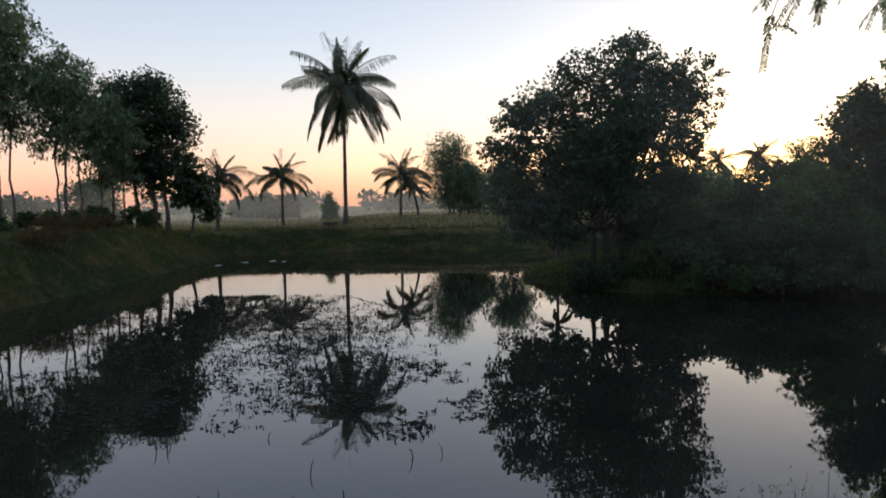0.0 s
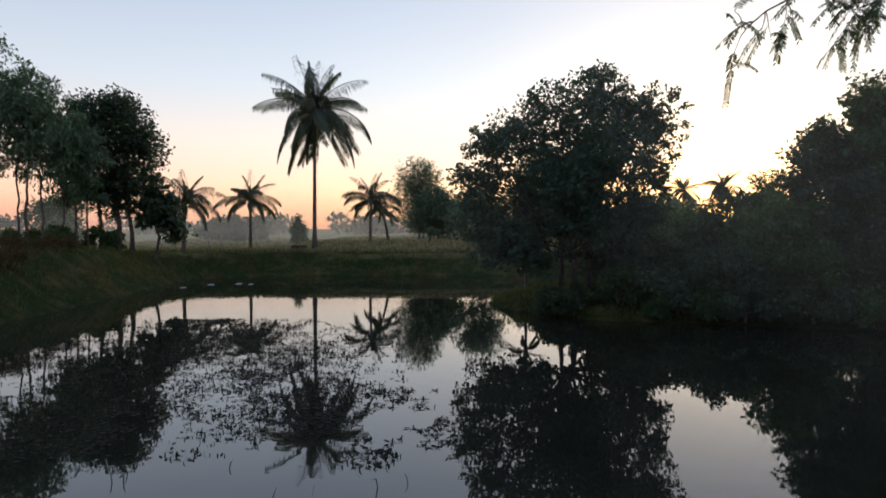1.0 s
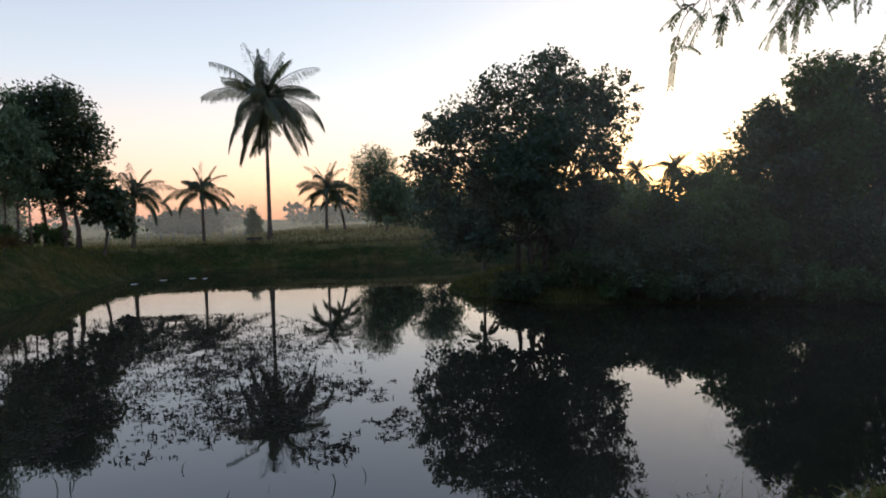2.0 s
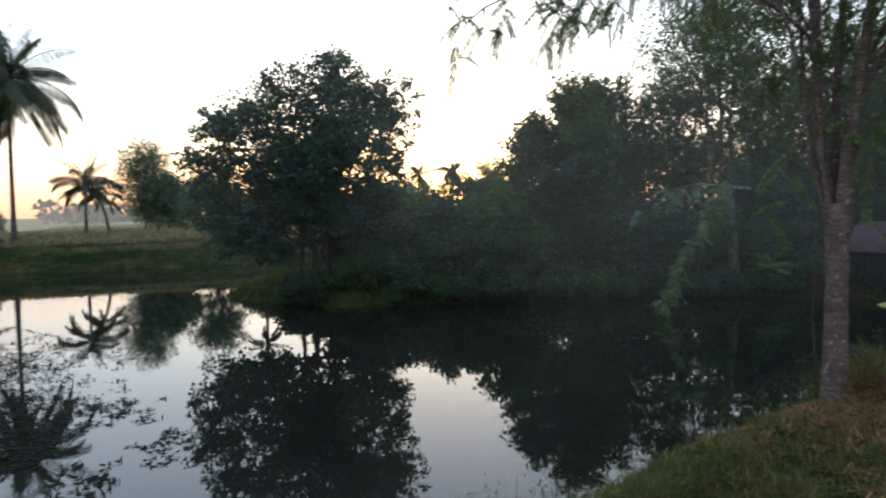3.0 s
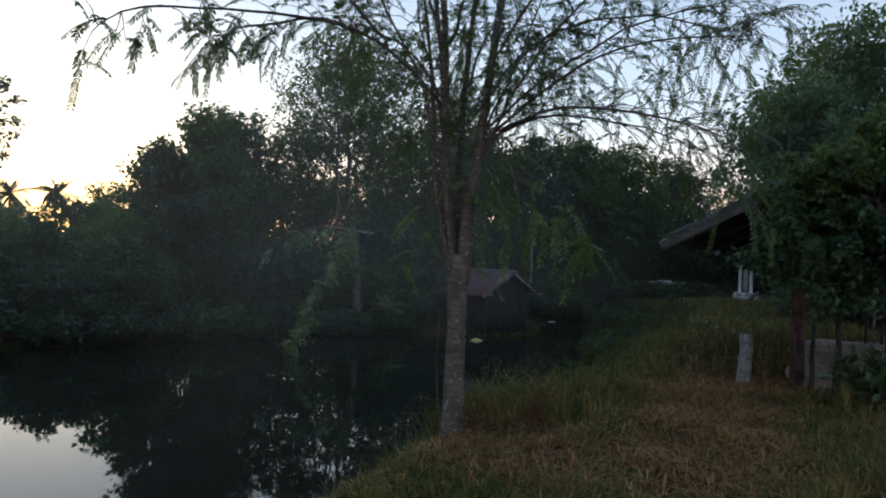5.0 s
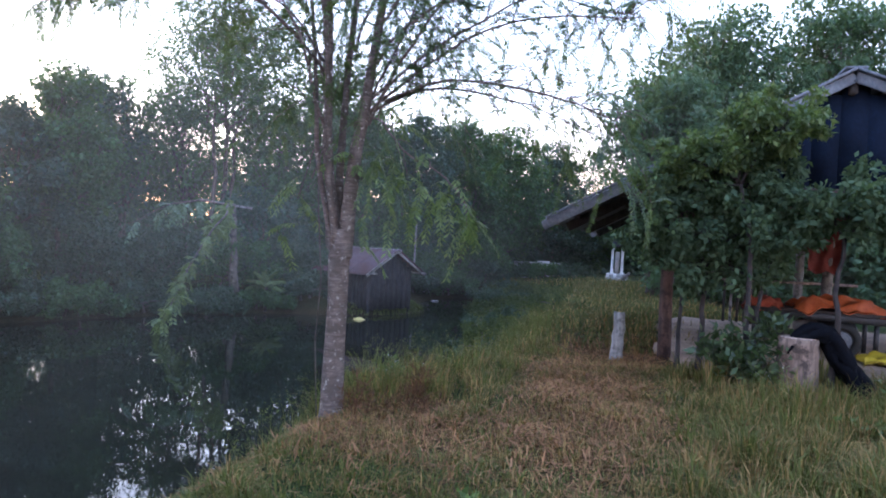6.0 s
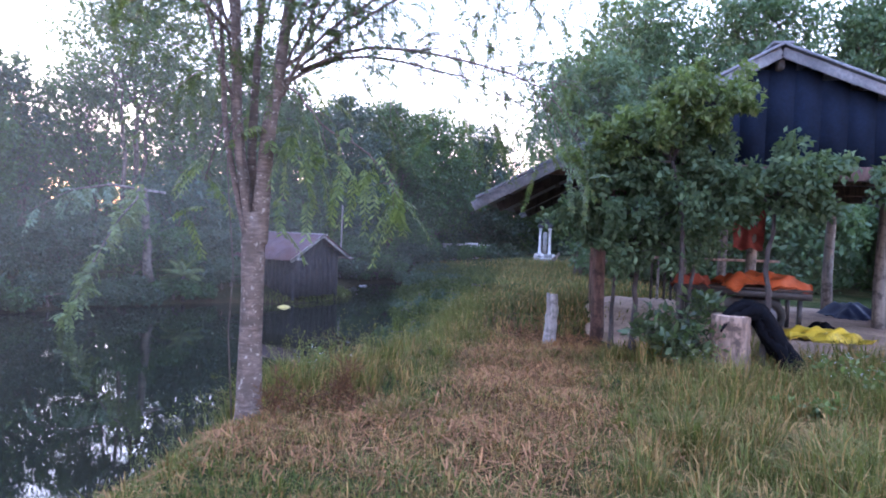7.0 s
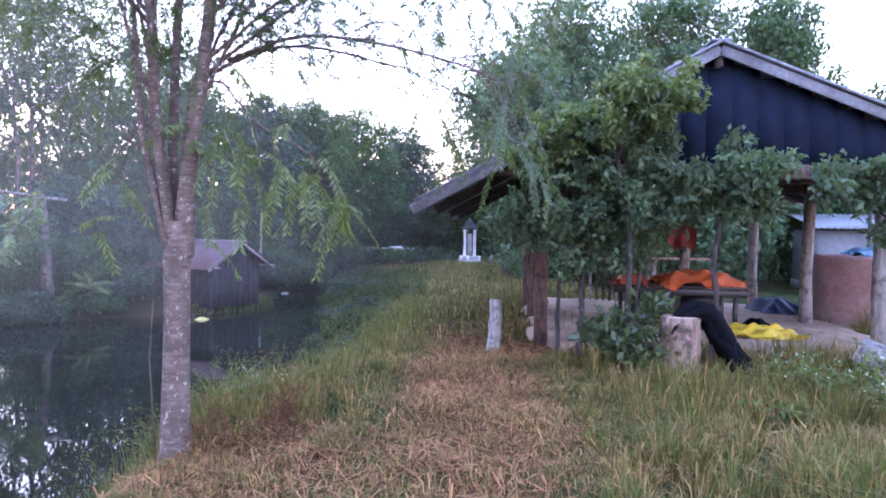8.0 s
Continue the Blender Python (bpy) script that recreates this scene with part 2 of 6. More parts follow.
TURQUOISE = rough_mat("turquoise_plastic", (0.05, 0.3, 0.34), (0.09, 0.42, 0.46), 6, 0.45, 0.1)
WHITE = rough_mat("white_paint", (0.55, 0.56, 0.57), (0.82, 0.82, 0.82), 4, 0.6, 0.2, 0, (0.35, 0.35, 0.33))
IRON = rough_mat("dark_machine_iron", (0.02, 0.02, 0.022), (0.07, 0.07, 0.075), 8, 0.5, 0.3, 0.6)
RUBBER = rough_mat("black_rubber", (0.012, 0.012, 0.012), (0.03, 0.03, 0.03), 9, 0.8, 0.3)


def mist_mat():
    """Thin ground mist and lens veil: almost clear, thinning out by the attribute 'thin' and in soft wisps."""
    m, nt, ns, ls, p = nodes_of("mist_and_veil")
    ns.remove(p)
    at = ns.new("ShaderNodeAttribute")
    at.attribute_name = "thin"
    n = noise_node(nt, 0.09, 3, 0.5)
    k = ns.new("ShaderNodeMath")
    k.operation = "MULTIPLY"
    ls.new(at.outputs["Fac"], k.inputs[0])
    ls.new(ramp(nt, n.outputs[0], [(0.3, (0.45, 0.45, 0.45)), (0.7, (1, 1, 1))]).outputs[0], k.inputs[1])
    clear = ns.new("ShaderNodeBsdfTransparent")
    veil = ns.new("ShaderNodeBsdfDiffuse")
    veil.inputs[0].default_value = (0.8, 0.775, 0.67, 1)
    back = ns.new("ShaderNodeBsdfTranslucent")
    back.inputs[0].default_value = (0.8, 0.775, 0.67, 1)
    both = ns.new("ShaderNodeMixShader")
    ls.new(veil.outputs[0], both.inputs[1])
    ls.new(back.outputs[0], both.inputs[2])
    mx = ns.new("ShaderNodeMixShader")
    ls.new(k.outputs[0], mx.inputs[0])
    ls.new(clear.outputs[0], mx.inputs[1])
    ls.new(both.outputs[0], mx.inputs[2])
    ls.new(mx.outputs[0], ns["Material Output"].inputs[0])
    return m


MIST = mist_mat()

# ---- mesh tools ----


class Shape:
    """Collects vertices and faces of one mesh."""

    def __init__(self):
        self.v, self.f, self.n = [], [], 0

    def add(self, verts, faces):
        verts = np.asarray(verts, float).reshape(-1, 3)
        self.v.append(verts)
        self.f.extend(tuple(int(i) + self.n for i in f) for f in faces)
        self.n += len(verts)
        return self

    def quads(self, verts):
        """verts: n x 4 x 3."""
        verts = np.asarray(verts, float)
        k = len(verts)
        idx = np.arange(self.n, self.n + 4 * k).reshape(k, 4)
        self.v.append(verts.reshape(-1, 3))
        self.f.extend(map(tuple, idx.tolist()))
        self.n += 4 * k
        return self

    def tube(self, pts, radii, seg=8, cap=True, wob=0.0, rng=None):
        pts = np.asarray(pts, float)
        m = len(pts)
        radii = np.broadcast_to(np.asarray(radii, float), (m,))
        tan = np.gradient(pts, axis=0)
        tan /= np.linalg.norm(tan, axis=1)[:, None] + 1e-9
        ref = np.array([1.0, 0.13, 0.07]) if abs(tan[0][0]) < 0.8 else np.array([0.05, 1.0, 0.1])
        ang = np.linspace(0, 2 * np.pi, seg, endpoint=False)
        rings = []
        for i in range(m):
            a = np.cross(tan[i], ref)
            a /= np.linalg.norm(a) + 1e-9
            b = np.cross(tan[i], a)
            r = radii[i] * (1 + (wob * (rng.random(seg) - 0.5) if wob else 0))
            rings.append(pts[i] + np.outer(np.cos(ang) * r, a) + np.outer(np.sin(ang) * r, b))
        faces = []
        for i in range(m - 1):
            for j in range(seg):
                k = (j + 1) % seg
                faces.append((i * seg + j, i * seg + k, (i + 1) * seg + k, (i + 1) * seg + j))
        if cap:
            faces.append(tuple(range(seg - 1, -1, -1)))
            faces.append(tuple(range((m - 1) * seg, m * seg)))
        return self.add(np.concatenate(rings), faces)

    def box(self, lo, hi):
        (a, b, c), (d, e, f) = lo, hi
        v = [(a, b, c), (d, b, c), (d, e, c), (a, e, c), (a, b, f), (d, b, f), (d, e, f), (a, e, f)]
        return self.add(v, [(0, 3, 2, 1), (4, 5, 6, 7), (0, 1, 5, 4), (1, 2, 6, 5), (2, 3, 7, 6), (3, 0, 4, 7)])

    def beam(self, p, q, w, h, up=(0, 0, 1)):
        """A squared timber from p to q, slightly chamfered at its long edges."""
        p, q, up = np.array(p, float), np.array(q, float), np.array(up, float)
        d = (q - p) / np.linalg.norm(q - p)
        s = np.cross(d, up)
        s /= np.linalg.norm(s)
        u = np.cross(s, d)
        c = min(w, h) * 0.12
        ring = [(-w / 2 + c, -h / 2), (w / 2 - c, -h / 2), (w / 2, -h / 2 + c), (w / 2, h / 2 - c), (w / 2 - c, h / 2), (-w / 2 + c, h / 2), (-w / 2, h / 2 - c), (-w / 2, -h / 2 + c)]
        v = [e + s * a + u * b for e in (p, q) for a, b in ring]
        f = [(j, (j + 1) % 8, 8 + (j + 1) % 8, 8 + j) for j in range(8)] + [tuple(range(7, -1, -1)), tuple(range(8, 16))]
        return self.add(v, f)

    def mesh(self, name, smooth=False):
        me = bpy.data.meshes.new(name)
        v = np.concatenate(self.v) if self.v else np.zeros((0, 3))
        sizes = np.fromiter((len(f) for f in self.f), np.int32, len(self.f))
        loops = np.fromiter((i for f in self.f for i in f), np.int32, int(sizes.sum()))
        me.vertices.add(len(v))
        me.vertices.foreach_set("co", v.astype(np.float32).ravel())
        me.loops.add(len(loops))
        me.loops.foreach_set("vertex_index", loops)
        me.polygons.add(len(sizes))
        starts = np.concatenate([[0], np.cumsum(sizes)[:-1]]).astype(np.int32)
        me.polygons.foreach_set("loop_start", starts)
        if smooth:
            me.polygons.foreach_set("use_smooth", np.ones(len(sizes), bool))
        me.update(calc_edges=True)
        return me


def thing(name, m, label, category, group="", kind=""):
    ob = new(name)
    ob.empty_display_size = 0.2
    ob.matrix_world = m if isinstance(m, Matrix) else pose(*m)
    return tagged(ob, label, category, group, kind)


def part(name, shape, material, parent, label="", smooth=False, m=None, kind=""):
    """One mesh object under a thing or a part."""
    me = shape.mesh(name, smooth) if isinstance(shape, Shape) else shape
    if material and not me.materials:
        me.materials.append(material)
    ob = new(name, me)
    ob.parent = parent
    if m is not None:
        ob.matrix_basis = m
    return tagged(ob, label, "", "", kind)


def whole(name, shape, material, label, category, kind="", group="", smooth=False, m=None):
    me = shape.mesh(name, smooth)
    me.materials.append(material)
    ob = new(name, me)
    if m is not None:
        ob.matrix_world = m
    return tagged(ob, label, category, group, kind)


def unit(v):
    return v / (np.linalg.norm(v, axis=-1, keepdims=True) + 1e-9)


def leaf_quads(rng, pts, length, width, droop=0.35, spread=1.0):
    """A folded pointed leaf at every point, hanging by droop."""
    k = len(pts)
    d = unit(rng.normal(size=(k, 3)) * spread + np.array([0, 0, -droop * 2]))
    s = unit(np.cross(d, rng.normal(size=(k, 3))))
    n = np.cross(d, s)
    ln = (length * (0.65 + 0.7 * rng.random(k)))[:, None]
    wd = ln * (width / length)
    a = pts
    c = pts + d * ln
    mid = pts + d * ln * 0.45
    lift = n * wd * 0.22
    return np.stack([a, mid + s * wd * 0.5 + lift, c, mid - s * wd * 0.5 + lift], 1)


def bent(p, q, rng, sag=0.08, k=7):
    p, q = np.array(p, float), np.array(q, float)
    t = np.linspace(0, 1, k)[:, None]
    ln = np.linalg.norm(q - p)
    w = np.cumsum(rng.normal(size=(k, 3)), 0) * sag * ln / k
    w -= t * w[-1]
    return p + (q - p) * t + w + np.array([0, 0, 1]) * (np.sin(t * np.pi) * ln * 0.06)

# ---- ground and pond ----
SHORE = [(-10.9, 15), (-10.6, 10), (-8.6, 5.6), (-4.5, 3.7), (0, 3.7), (2, 4.55), (3.5, 5.15), (5.3, 5.55), (6.8, 5.85),
         (8.0, 5.65), (9.4, 5.5), (11.5, 6.1), (14.5, 7.5), (18, 9.0), (21, 10.4), (24, 11.7), (26.3, 12.5), (26.7, 13.3), (25.2, 13.9), (22.5, 13.2), (20.8, 11.9), (18.2, 12.2), (16.8, 14.0), (14.6, 15.6),
         (12.8, 16.2), (9.6, 17.0), (6.8, 18.1), (4.8, 18.7), (3.2, 20.3), (2.3, 22.4), (2.7, 24.2), (5.0, 25.2), (8, 26), (12, 27.5), (13.5, 31), (12, 35.6), (8, 36.6), (1.5, 36.7),
         (-4, 36.8), (-8, 36.6), (-10.6, 35.2), (-11.2, 32), (-11.1, 27), (-11, 21)]


def smooth_loop(pts, k=4):
    p = np.array(pts, float)
    out = []
    for i in range(len(p)):
        a, b, c, d = p[i - 1], p[i], p[(i + 1) % len(p)], p[(i + 2) % len(p)]
        for t in np.arange(k) / k:
            out.append(0.5 * (2 * b + (c - a) * t + (2 * a - 5 * b + 4 * c - d) * t * t + (3 * b - a - 3 * c + d) * t ** 3))
    return np.array(out)


LOOP = smooth_loop(SHORE)


def shore_distance(xy):
    """Distance to the waterline: above 0 on land, below 0 in the pond."""
    xy = np.asarray(xy, float).reshape(-1, 2)
    best = np.full(len(xy), 1e9)
    inside = np.zeros(len(xy), bool)
    for a, b in zip(LOOP, np.roll(LOOP, -1, 0)):
        ab = b - a
        t = np.clip(((xy - a) @ ab) / (ab @ ab), 0, 1)
        d = np.hypot(*(xy - a - t[:, None] * ab).T)
        best = np.minimum(best, d)
        cross = (a[1] > xy[:, 1]) != (b[1] > xy[:, 1])
        with np.errstate(divide="ignore", invalid="ignore"):
            xi = a[0] + (xy[:, 1] - a[1]) / (b[1] - a[1] if b[1] != a[1] else 1e-9) * ab[0]
        inside ^= cross & (xy[:, 0] < xi)
    return np.where(inside, -best, best)


def ease(x, a, b):
    t = np.clip((np.asarray(x, float) - a) / (b - a), 0, 1)
    return t * t * (3 - 2 * t)


def waves(x, y):
    return (np.sin(x * 1.3 + 0.7 * np.sin(y * 0.9)) * np.sin(y * 1.1 + 1.3 + 0.6 * np.sin(x * 0.7)) * 0.6
            + 0.4 * np.sin(x * 3.1 + y * 2.3 + 1.1) * np.sin(y * 3.7 - x * 1.9))


def ground_z(x, y):
    x, y = np.asarray(x, float), np.asarray(y, float)
    d = shore_distance(np.stack([x.ravel(), y.ravel()], 1)).reshape(x.shape)
    left = ease(x, -6.5, -9.5) * ease(y, 3, 12)
    far = np.maximum(ease(y, 26, 33), left)
    right = ease(y, 10.5, 13) * ease(x, 2, 4) * (1 - ease(y, 26, 33))
    crest = 1.0 + 0.17 * far + 0.5 * left * ease(y, 37, 28) - 0.25 * right
    width = 1.55 + 0.75 * far + 0.9 * right + 0.5 * ease(x, 10.5, 15) * ease(y, 13.5, 12)
    z = crest * ease(d, -0.15 * width, width) - 0.75 * ease(-d, -0.1, 2.0)
    z = z - crest * ease(0, -0.15 * width, width) * np.exp(-np.abs(d) * 3)
    z = z + 0.4 * far * (1 - left) * ease(d, 2.2, 6)
    # a low weedy terrace between the footpath's bank and the water
    brow = np.interp(x, [9, 10, 13.7, 21.3, 27, 31], [4.7, 4.8, 5.2, 6.1, 7.8, 9.6])
    z = z - 0.6 * np.maximum(z, 0) * ease(x, 9.5, 12) * ease(x, 31, 27) * ease(y, 13.2, 11.6) * ease(y - brow, 0, 1.8)
    r = np.hypot(x, y)
    rough = 0.05 * waves(x, y) + 0.02 * waves(x * 3.3 + 4, y * 3.1)
    return z + rough * ease(d, 0.1, 1.2) * ease(r, 900, 200) + 0.1 * ease(r, 60, 200) * waves(x * 0.03, y * 0.03)


def gz(x, y):
    return float(ground_z(np.array([x]), np.array([y]))[0])


def path_side(x, y):
    """How far a spot lies to the pond's side of the footpath's middle line."""
    return y - np.interp(x, [0, 3, 5.7, 8.6, 10.3, 13], [1.2, 1.9, 2.4, 2.8, 3.2, 3.7]) - 0.12 * np.sin(x * 1.7)


def dryness(x, y):
    """Where trodden, dead straw covers the ground."""
    path = ease(np.abs(path_side(x, y)), 1.05, 0.4) * np.interp(x, [-1, 2, 4, 5.5, 6.5], [0.0, 0.05, 0.3, 0.75, 1.0]) * ease(x, 13, 10)
    foot = 0.9 * ease(np.hypot(x - 5.2, y - 3.6), 1.3, 0.4)
    return np.maximum(path, foot)


def build_ground():
    ns = 432
    ring = 0.45 * 1.035 ** np.arange(262)
    ang = np.linspace(0, 2 * np.pi, ns, endpoint=False)
    x = np.concatenate([[0], (ring[:, None] * np.cos(ang)).ravel()])
    y = np.concatenate([[0], (ring[:, None] * np.sin(ang)).ravel()])
    z = ground_z(x, y)
    d = shore_distance(np.stack([x, y], 1))
    s = Shape()
    i, j = np.meshgrid(np.arange(len(ring) - 1), np.arange(ns), indexing="ij")
    k = (j + 1) % ns
    q = np.stack([1 + i * ns + j, 1 + (i + 1) * ns + j, 1 + (i + 1) * ns + k, 1 + i * ns + k], -1).reshape(-1, 4)
    s.add(np.stack([x, y, z], 1), q.tolist() + [(0, 1 + a, 1 + (a + 1) % ns) for a in range(ns)])
    me = s.mesh("ground", True)
    me.materials.append(GROUND)
    far = ease(y, 34, 38) * ease(x, 16, 8) * ease(d, 1.9, 3.0)
    for name, val in (("dry", dryness(x, y) * ease(d, 0.3, 1.0)), ("bare", ease(d, 0.55, 0.1) * 0.9 * ease(y, 16, 10) + 0.55 * ease(d, 2.6, 1.2) * ease(x, 6, 8) * ease(y, 11, 14)), ("field", far)):
        a = me.attributes.new(name, "FLOAT", "POINT")
        a.data.foreach_set("value", val.astype(np.float32))
    tagged(new("ground", me), "grassy earth with a trodden straw path and pond banks", "ground", "", "structure")


build_ground()

s = Shape()
gx, gy = np.meshgrid(np.linspace(-13, 32, 12), np.linspace(1.5, 38, 8), indexing="ij")
v = np.stack([gx.ravel(), gy.ravel(), gx.ravel() * 0], 1)
s.add(v, [(i * 8 + j, (i + 1) * 8 + j, (i + 1) * 8 + j + 1, i * 8 + j + 1) for i in range(11) for j in range(7)])
whole("water", s, WATER, "still dark pond water mirroring sky and trees", "water", "structure")

# ---- trees ----


def tree(name, x, y, label, category, lobes, leaf, n, leaves, bark, seed, trunk_r=0.18, stems=((0, 0),), droop=0.35,
         clump=0.45, density=1.0, group="", lean=(0, 0), z=None, spread=1.0, shell=0.45):
    """A tree: one or several tapered stems, limbs out to every lobe, and leaves in clumps. lobes: (dx, dy, dz, radius, squash)."""
    rng = np.random.default_rng(seed)
    z = gz(x, y) - 0.08 if z is None else z
    top = thing(name, (x, y, z), label, category, group)
    lobes = np.array(lobes, float)
    wood = Shape()
    ends = []
    mid = lobes[:, :3].mean(0)
    for k, (sx, sy) in enumerate(stems):
        fork = np.array([sx + (mid[0] * 0.45) + lean[0], sy + mid[1] * 0.45 + lean[1], max(0.25, (lobes[:, 2] - lobes[:, 3] * lobes[:, 4]).min() * 0.9 + 0.15 * mid[2])])
        path = bent((sx, sy, 0), fork, rng, 0.1, 9)
        r = trunk_r * (1 if k == 0 else 0.75)
        wood.tube(path, r * (1.0 - 0.4 * np.linspace(0, 1, 9)) * (1 + 0.5 * np.exp(-np.linspace(0, 1, 9) * 9)), 9, True, 0.12, rng)
        ends.append((fork, r * 0.6))
    twigs = []
    vol = lobes[:, 3] ** 2
    for i, (dx, dy, dz, rad, sq) in enumerate(lobes):
        c = np.array([dx, dy, dz])
        fork, r = ends[i % len(ends)]
        limb = bent(fork, c, rng, 0.18, 8)
        wood.tube(limb, np.linspace(r * 0.75, r * 0.22, 8), 6, True, 0.1, rng)
        m = max(5, int(density * (rad / clump) ** 2 * 7))
        u = unit(rng.normal(size=(m, 3))) * (rng.random((m, 1)) ** shell) * rad * np.array([1, 1, sq])
        cc = c + u
        twigs.append((cc, np.full(m, clump * (0.8 if rad < 1 else 1.0))))
        for e in cc[rng.permutation(m)[: min(m, 14)]]:
            st = limb[rng.integers(3, 8)]
            wood.tube(bent(st, e, rng, 0.2, 5), np.linspace(r * 0.22, r * 0.05, 5), 4, False)
    cs = np.concatenate([a for a, b in twigs])
    rs = np.concatenate([b for a, b in twigs])
    pick = rng.integers(0, len(cs), n)
    rs = rs * (0.55 + 0.8 * rng.random(len(rs)))
    pts = cs[pick] + unit(rng.normal(size=(n, 3))) * (rng.random(n) ** 0.45 * rs[pick])[:, None] * np.array([1, 1, 0.75])
    pts = pts[pts[:, 2] > 0.15]
    crown = Shape().quads(leaf_quads(rng, pts, leaf[0], leaf[1], droop, spread))
    part("trunk", wood, bark, top, "", True)
    part("crown", crown, leaves, top)
    return top


def lobes_in(rng, height, low, r, k, sq=0.8, flat=1.0, size=1.0):
    """Lobes spread over a rounded crown between low and height, of half-width r."""
    out = []
    for i in range(k):
        t = (i + 0.5) / k
        zz = low + (height - low) * (0.12 + 0.78 * t)
        w = r * math.sqrt(max(0.1, 1 - (2 * t - 0.85) ** 2 / 1.6))
        a = i * 2.4 + rng.random() * 0.8
        rad = min(r * 0.62, (height - low) * 0.36) * (0.75 + 0.4 * rng.random()) * size
        q = max(0.0, w - rad) * (0.75 + 0.4 * rng.random())
        out.append((math.cos(a) * q, math.sin(a) * q * flat, min(zz, height - rad * sq), rad, sq))
    return out


def palm(x, y, height, frond, n, seed, label, lean=(0.0, 0.0), radius=0.14, hang=True, z=None, scale_leaf=1.0):
    """A coconut palm: ringed trunk, fronds each of their own, a few nuts."""
    rng = np.random.default_rng(seed)
    z = gz(x, y) - 0.05 if z is None else z
    top = thing("coconut_palm", (x, y, z), label, "palm tree", "coconut palms")
    t = np.linspace(0, 1, 40)
    path = np.stack([lean[0] * t ** 1.6, lean[1] * t ** 1.6, height * t], 1)
    rr = radius * (1.0 - 0.35 * t + 0.55 * np.exp(-t * 14)) * (1 + 0.05 * np.sin(np.arange(40) * 2.4))
    part("trunk", Shape().tube(path, rr, 10, True, 0.06, rng), BARK_PALM, top, "", True)
    head = Matrix.Translation(path[-1])
    kinds = []
    elev = [80, 64, 47, 28, 2, -34, -62] if hang else [80, 62, 48, 34, 20, 4, -10]
    arch = [18, 32, 46, 60, 84, 58, 30] if hang else [30, 62, 76, 84, 88, 88, 78]
    size = [0.7, 0.86, 0.94, 1.0, 1.0, 1.0, 0.95]
    for j, e0 in enumerate(elev):
        for w in range(2):
            kinds.append(frond_mesh(frond * size[j] * (1 - 0.1 * w), e0, arch[j] + 12 * w, rng, scale_leaf))
    for i in range(n):
        k = min(6, int(7 * ((i + 0.9 * rng.random()) / n) ** (0.82 if hang else 1.0)))
        a = i * 2.39996 + rng.random() * 0.6
        m = (head @ Matrix.Rotation(a, 4, "Z") @ Matrix.Translation((0.05, 0, -0.04 * k)) @ Matrix.Rotation(radians(rng.normal() * 7), 4, "Y")
             @ Matrix.Rotation(radians(rng.normal() * 22), 4, "X") @ Matrix.Scale(0.88 + 0.2 * rng.random(), 4))
        part("frond", kinds[2 * k + i % 2], LEAF_PALM, top, "", False, m)
    if hang:
        for i in range(6):
            a = i * 1.05
            nut = Shape().tube([(0, 0, -0.13), (0, 0, -0.1), (0, 0, 0), (0, 0, 0.09), (0, 0, 0.13)], [0.03, 0.09, 0.12, 0.08, 0.02], 8)
            part("coconut", nut, LEAF_PALM, top, "green coconut", True, head @ Matrix.Translation((0.24 * math.cos(a), 0.24 * math.sin(a), -0.28 - 0.1 * (i % 2))))
    heart = Shape().tube([(0, 0, -0.5), (0, 0, -0.1), (0, 0, 0.35), (0, 0, 0.7)], [radius * 0.75, radius * 1.5, radius * 1.0, 0.03], 8)
    part("crown_shaft", heart, LEAF_PALM, top, "", True, head)
    return top


def frond_mesh(length, e0, bend, rng, scale_leaf):
    k = 14
    st = np.linspace(0, 1, k)
    ang = np.radians(np.maximum(e0 - bend * st ** 1.25, -86))
    step = length / (k - 1)
    px = np.concatenate([[0], np.cumsum(np.cos(ang[:-1]) * step)])
    pz = np.concatenate([[0], np.cumsum(np.sin(ang[:-1]) * step)])
    s = Shape()
    path = np.stack([px, px * 0.0 + 0.05 * length * st ** 2 * rng.normal(), pz], 1)
    s.tube(path, np.linspace(0.035, 0.006, k) * length / 3.5 * 1.2, 5, False)
    m = 54
    u = np.linspace(0.13, 0.99, m)
    base = np.stack([np.interp(u, st, path[:, i]) for i in range(3)], 1)
    tan = np.stack([np.cos(np.interp(u, st, ang)), u * 0, np.sin(np.interp(u, st, ang))], 1)
    ln = length * 0.235 * np.sin(np.pi * (0.16 + 0.72 * u)) * (0.85 + 0.3 * rng.random(m))
    for side in (-1, 1):
        d = unit(np.array([0, side * 0.72, 0]) + tan * 0.55 + np.array([0, 0, -1]) * ((0.65 if e0 < 30 else 0.35) + 1.0 * rng.random((m, 1)) ** 1.3))
        mid = base + d * ln[:, None] * 0.5
        tip = mid + unit(d + np.array([0, 0, -0.75])) * ln[:, None] * 0.5
        w = unit(np.cross(d, np.array([0, 0, 1.0]) + tan * 0.5)) * (0.0185 * length / 3.5 * scale_leaf + 0.005)
        s.quads(np.stack([base - w * 0.6, base + w * 0.6, mid + w, mid - w], 1))
        s.quads(np.stack([mid - w, mid + w, tip + w * 0.12, tip - w * 0.12], 1))
    return s.mesh("frond")


rng0 = np.random.default_rng(5)
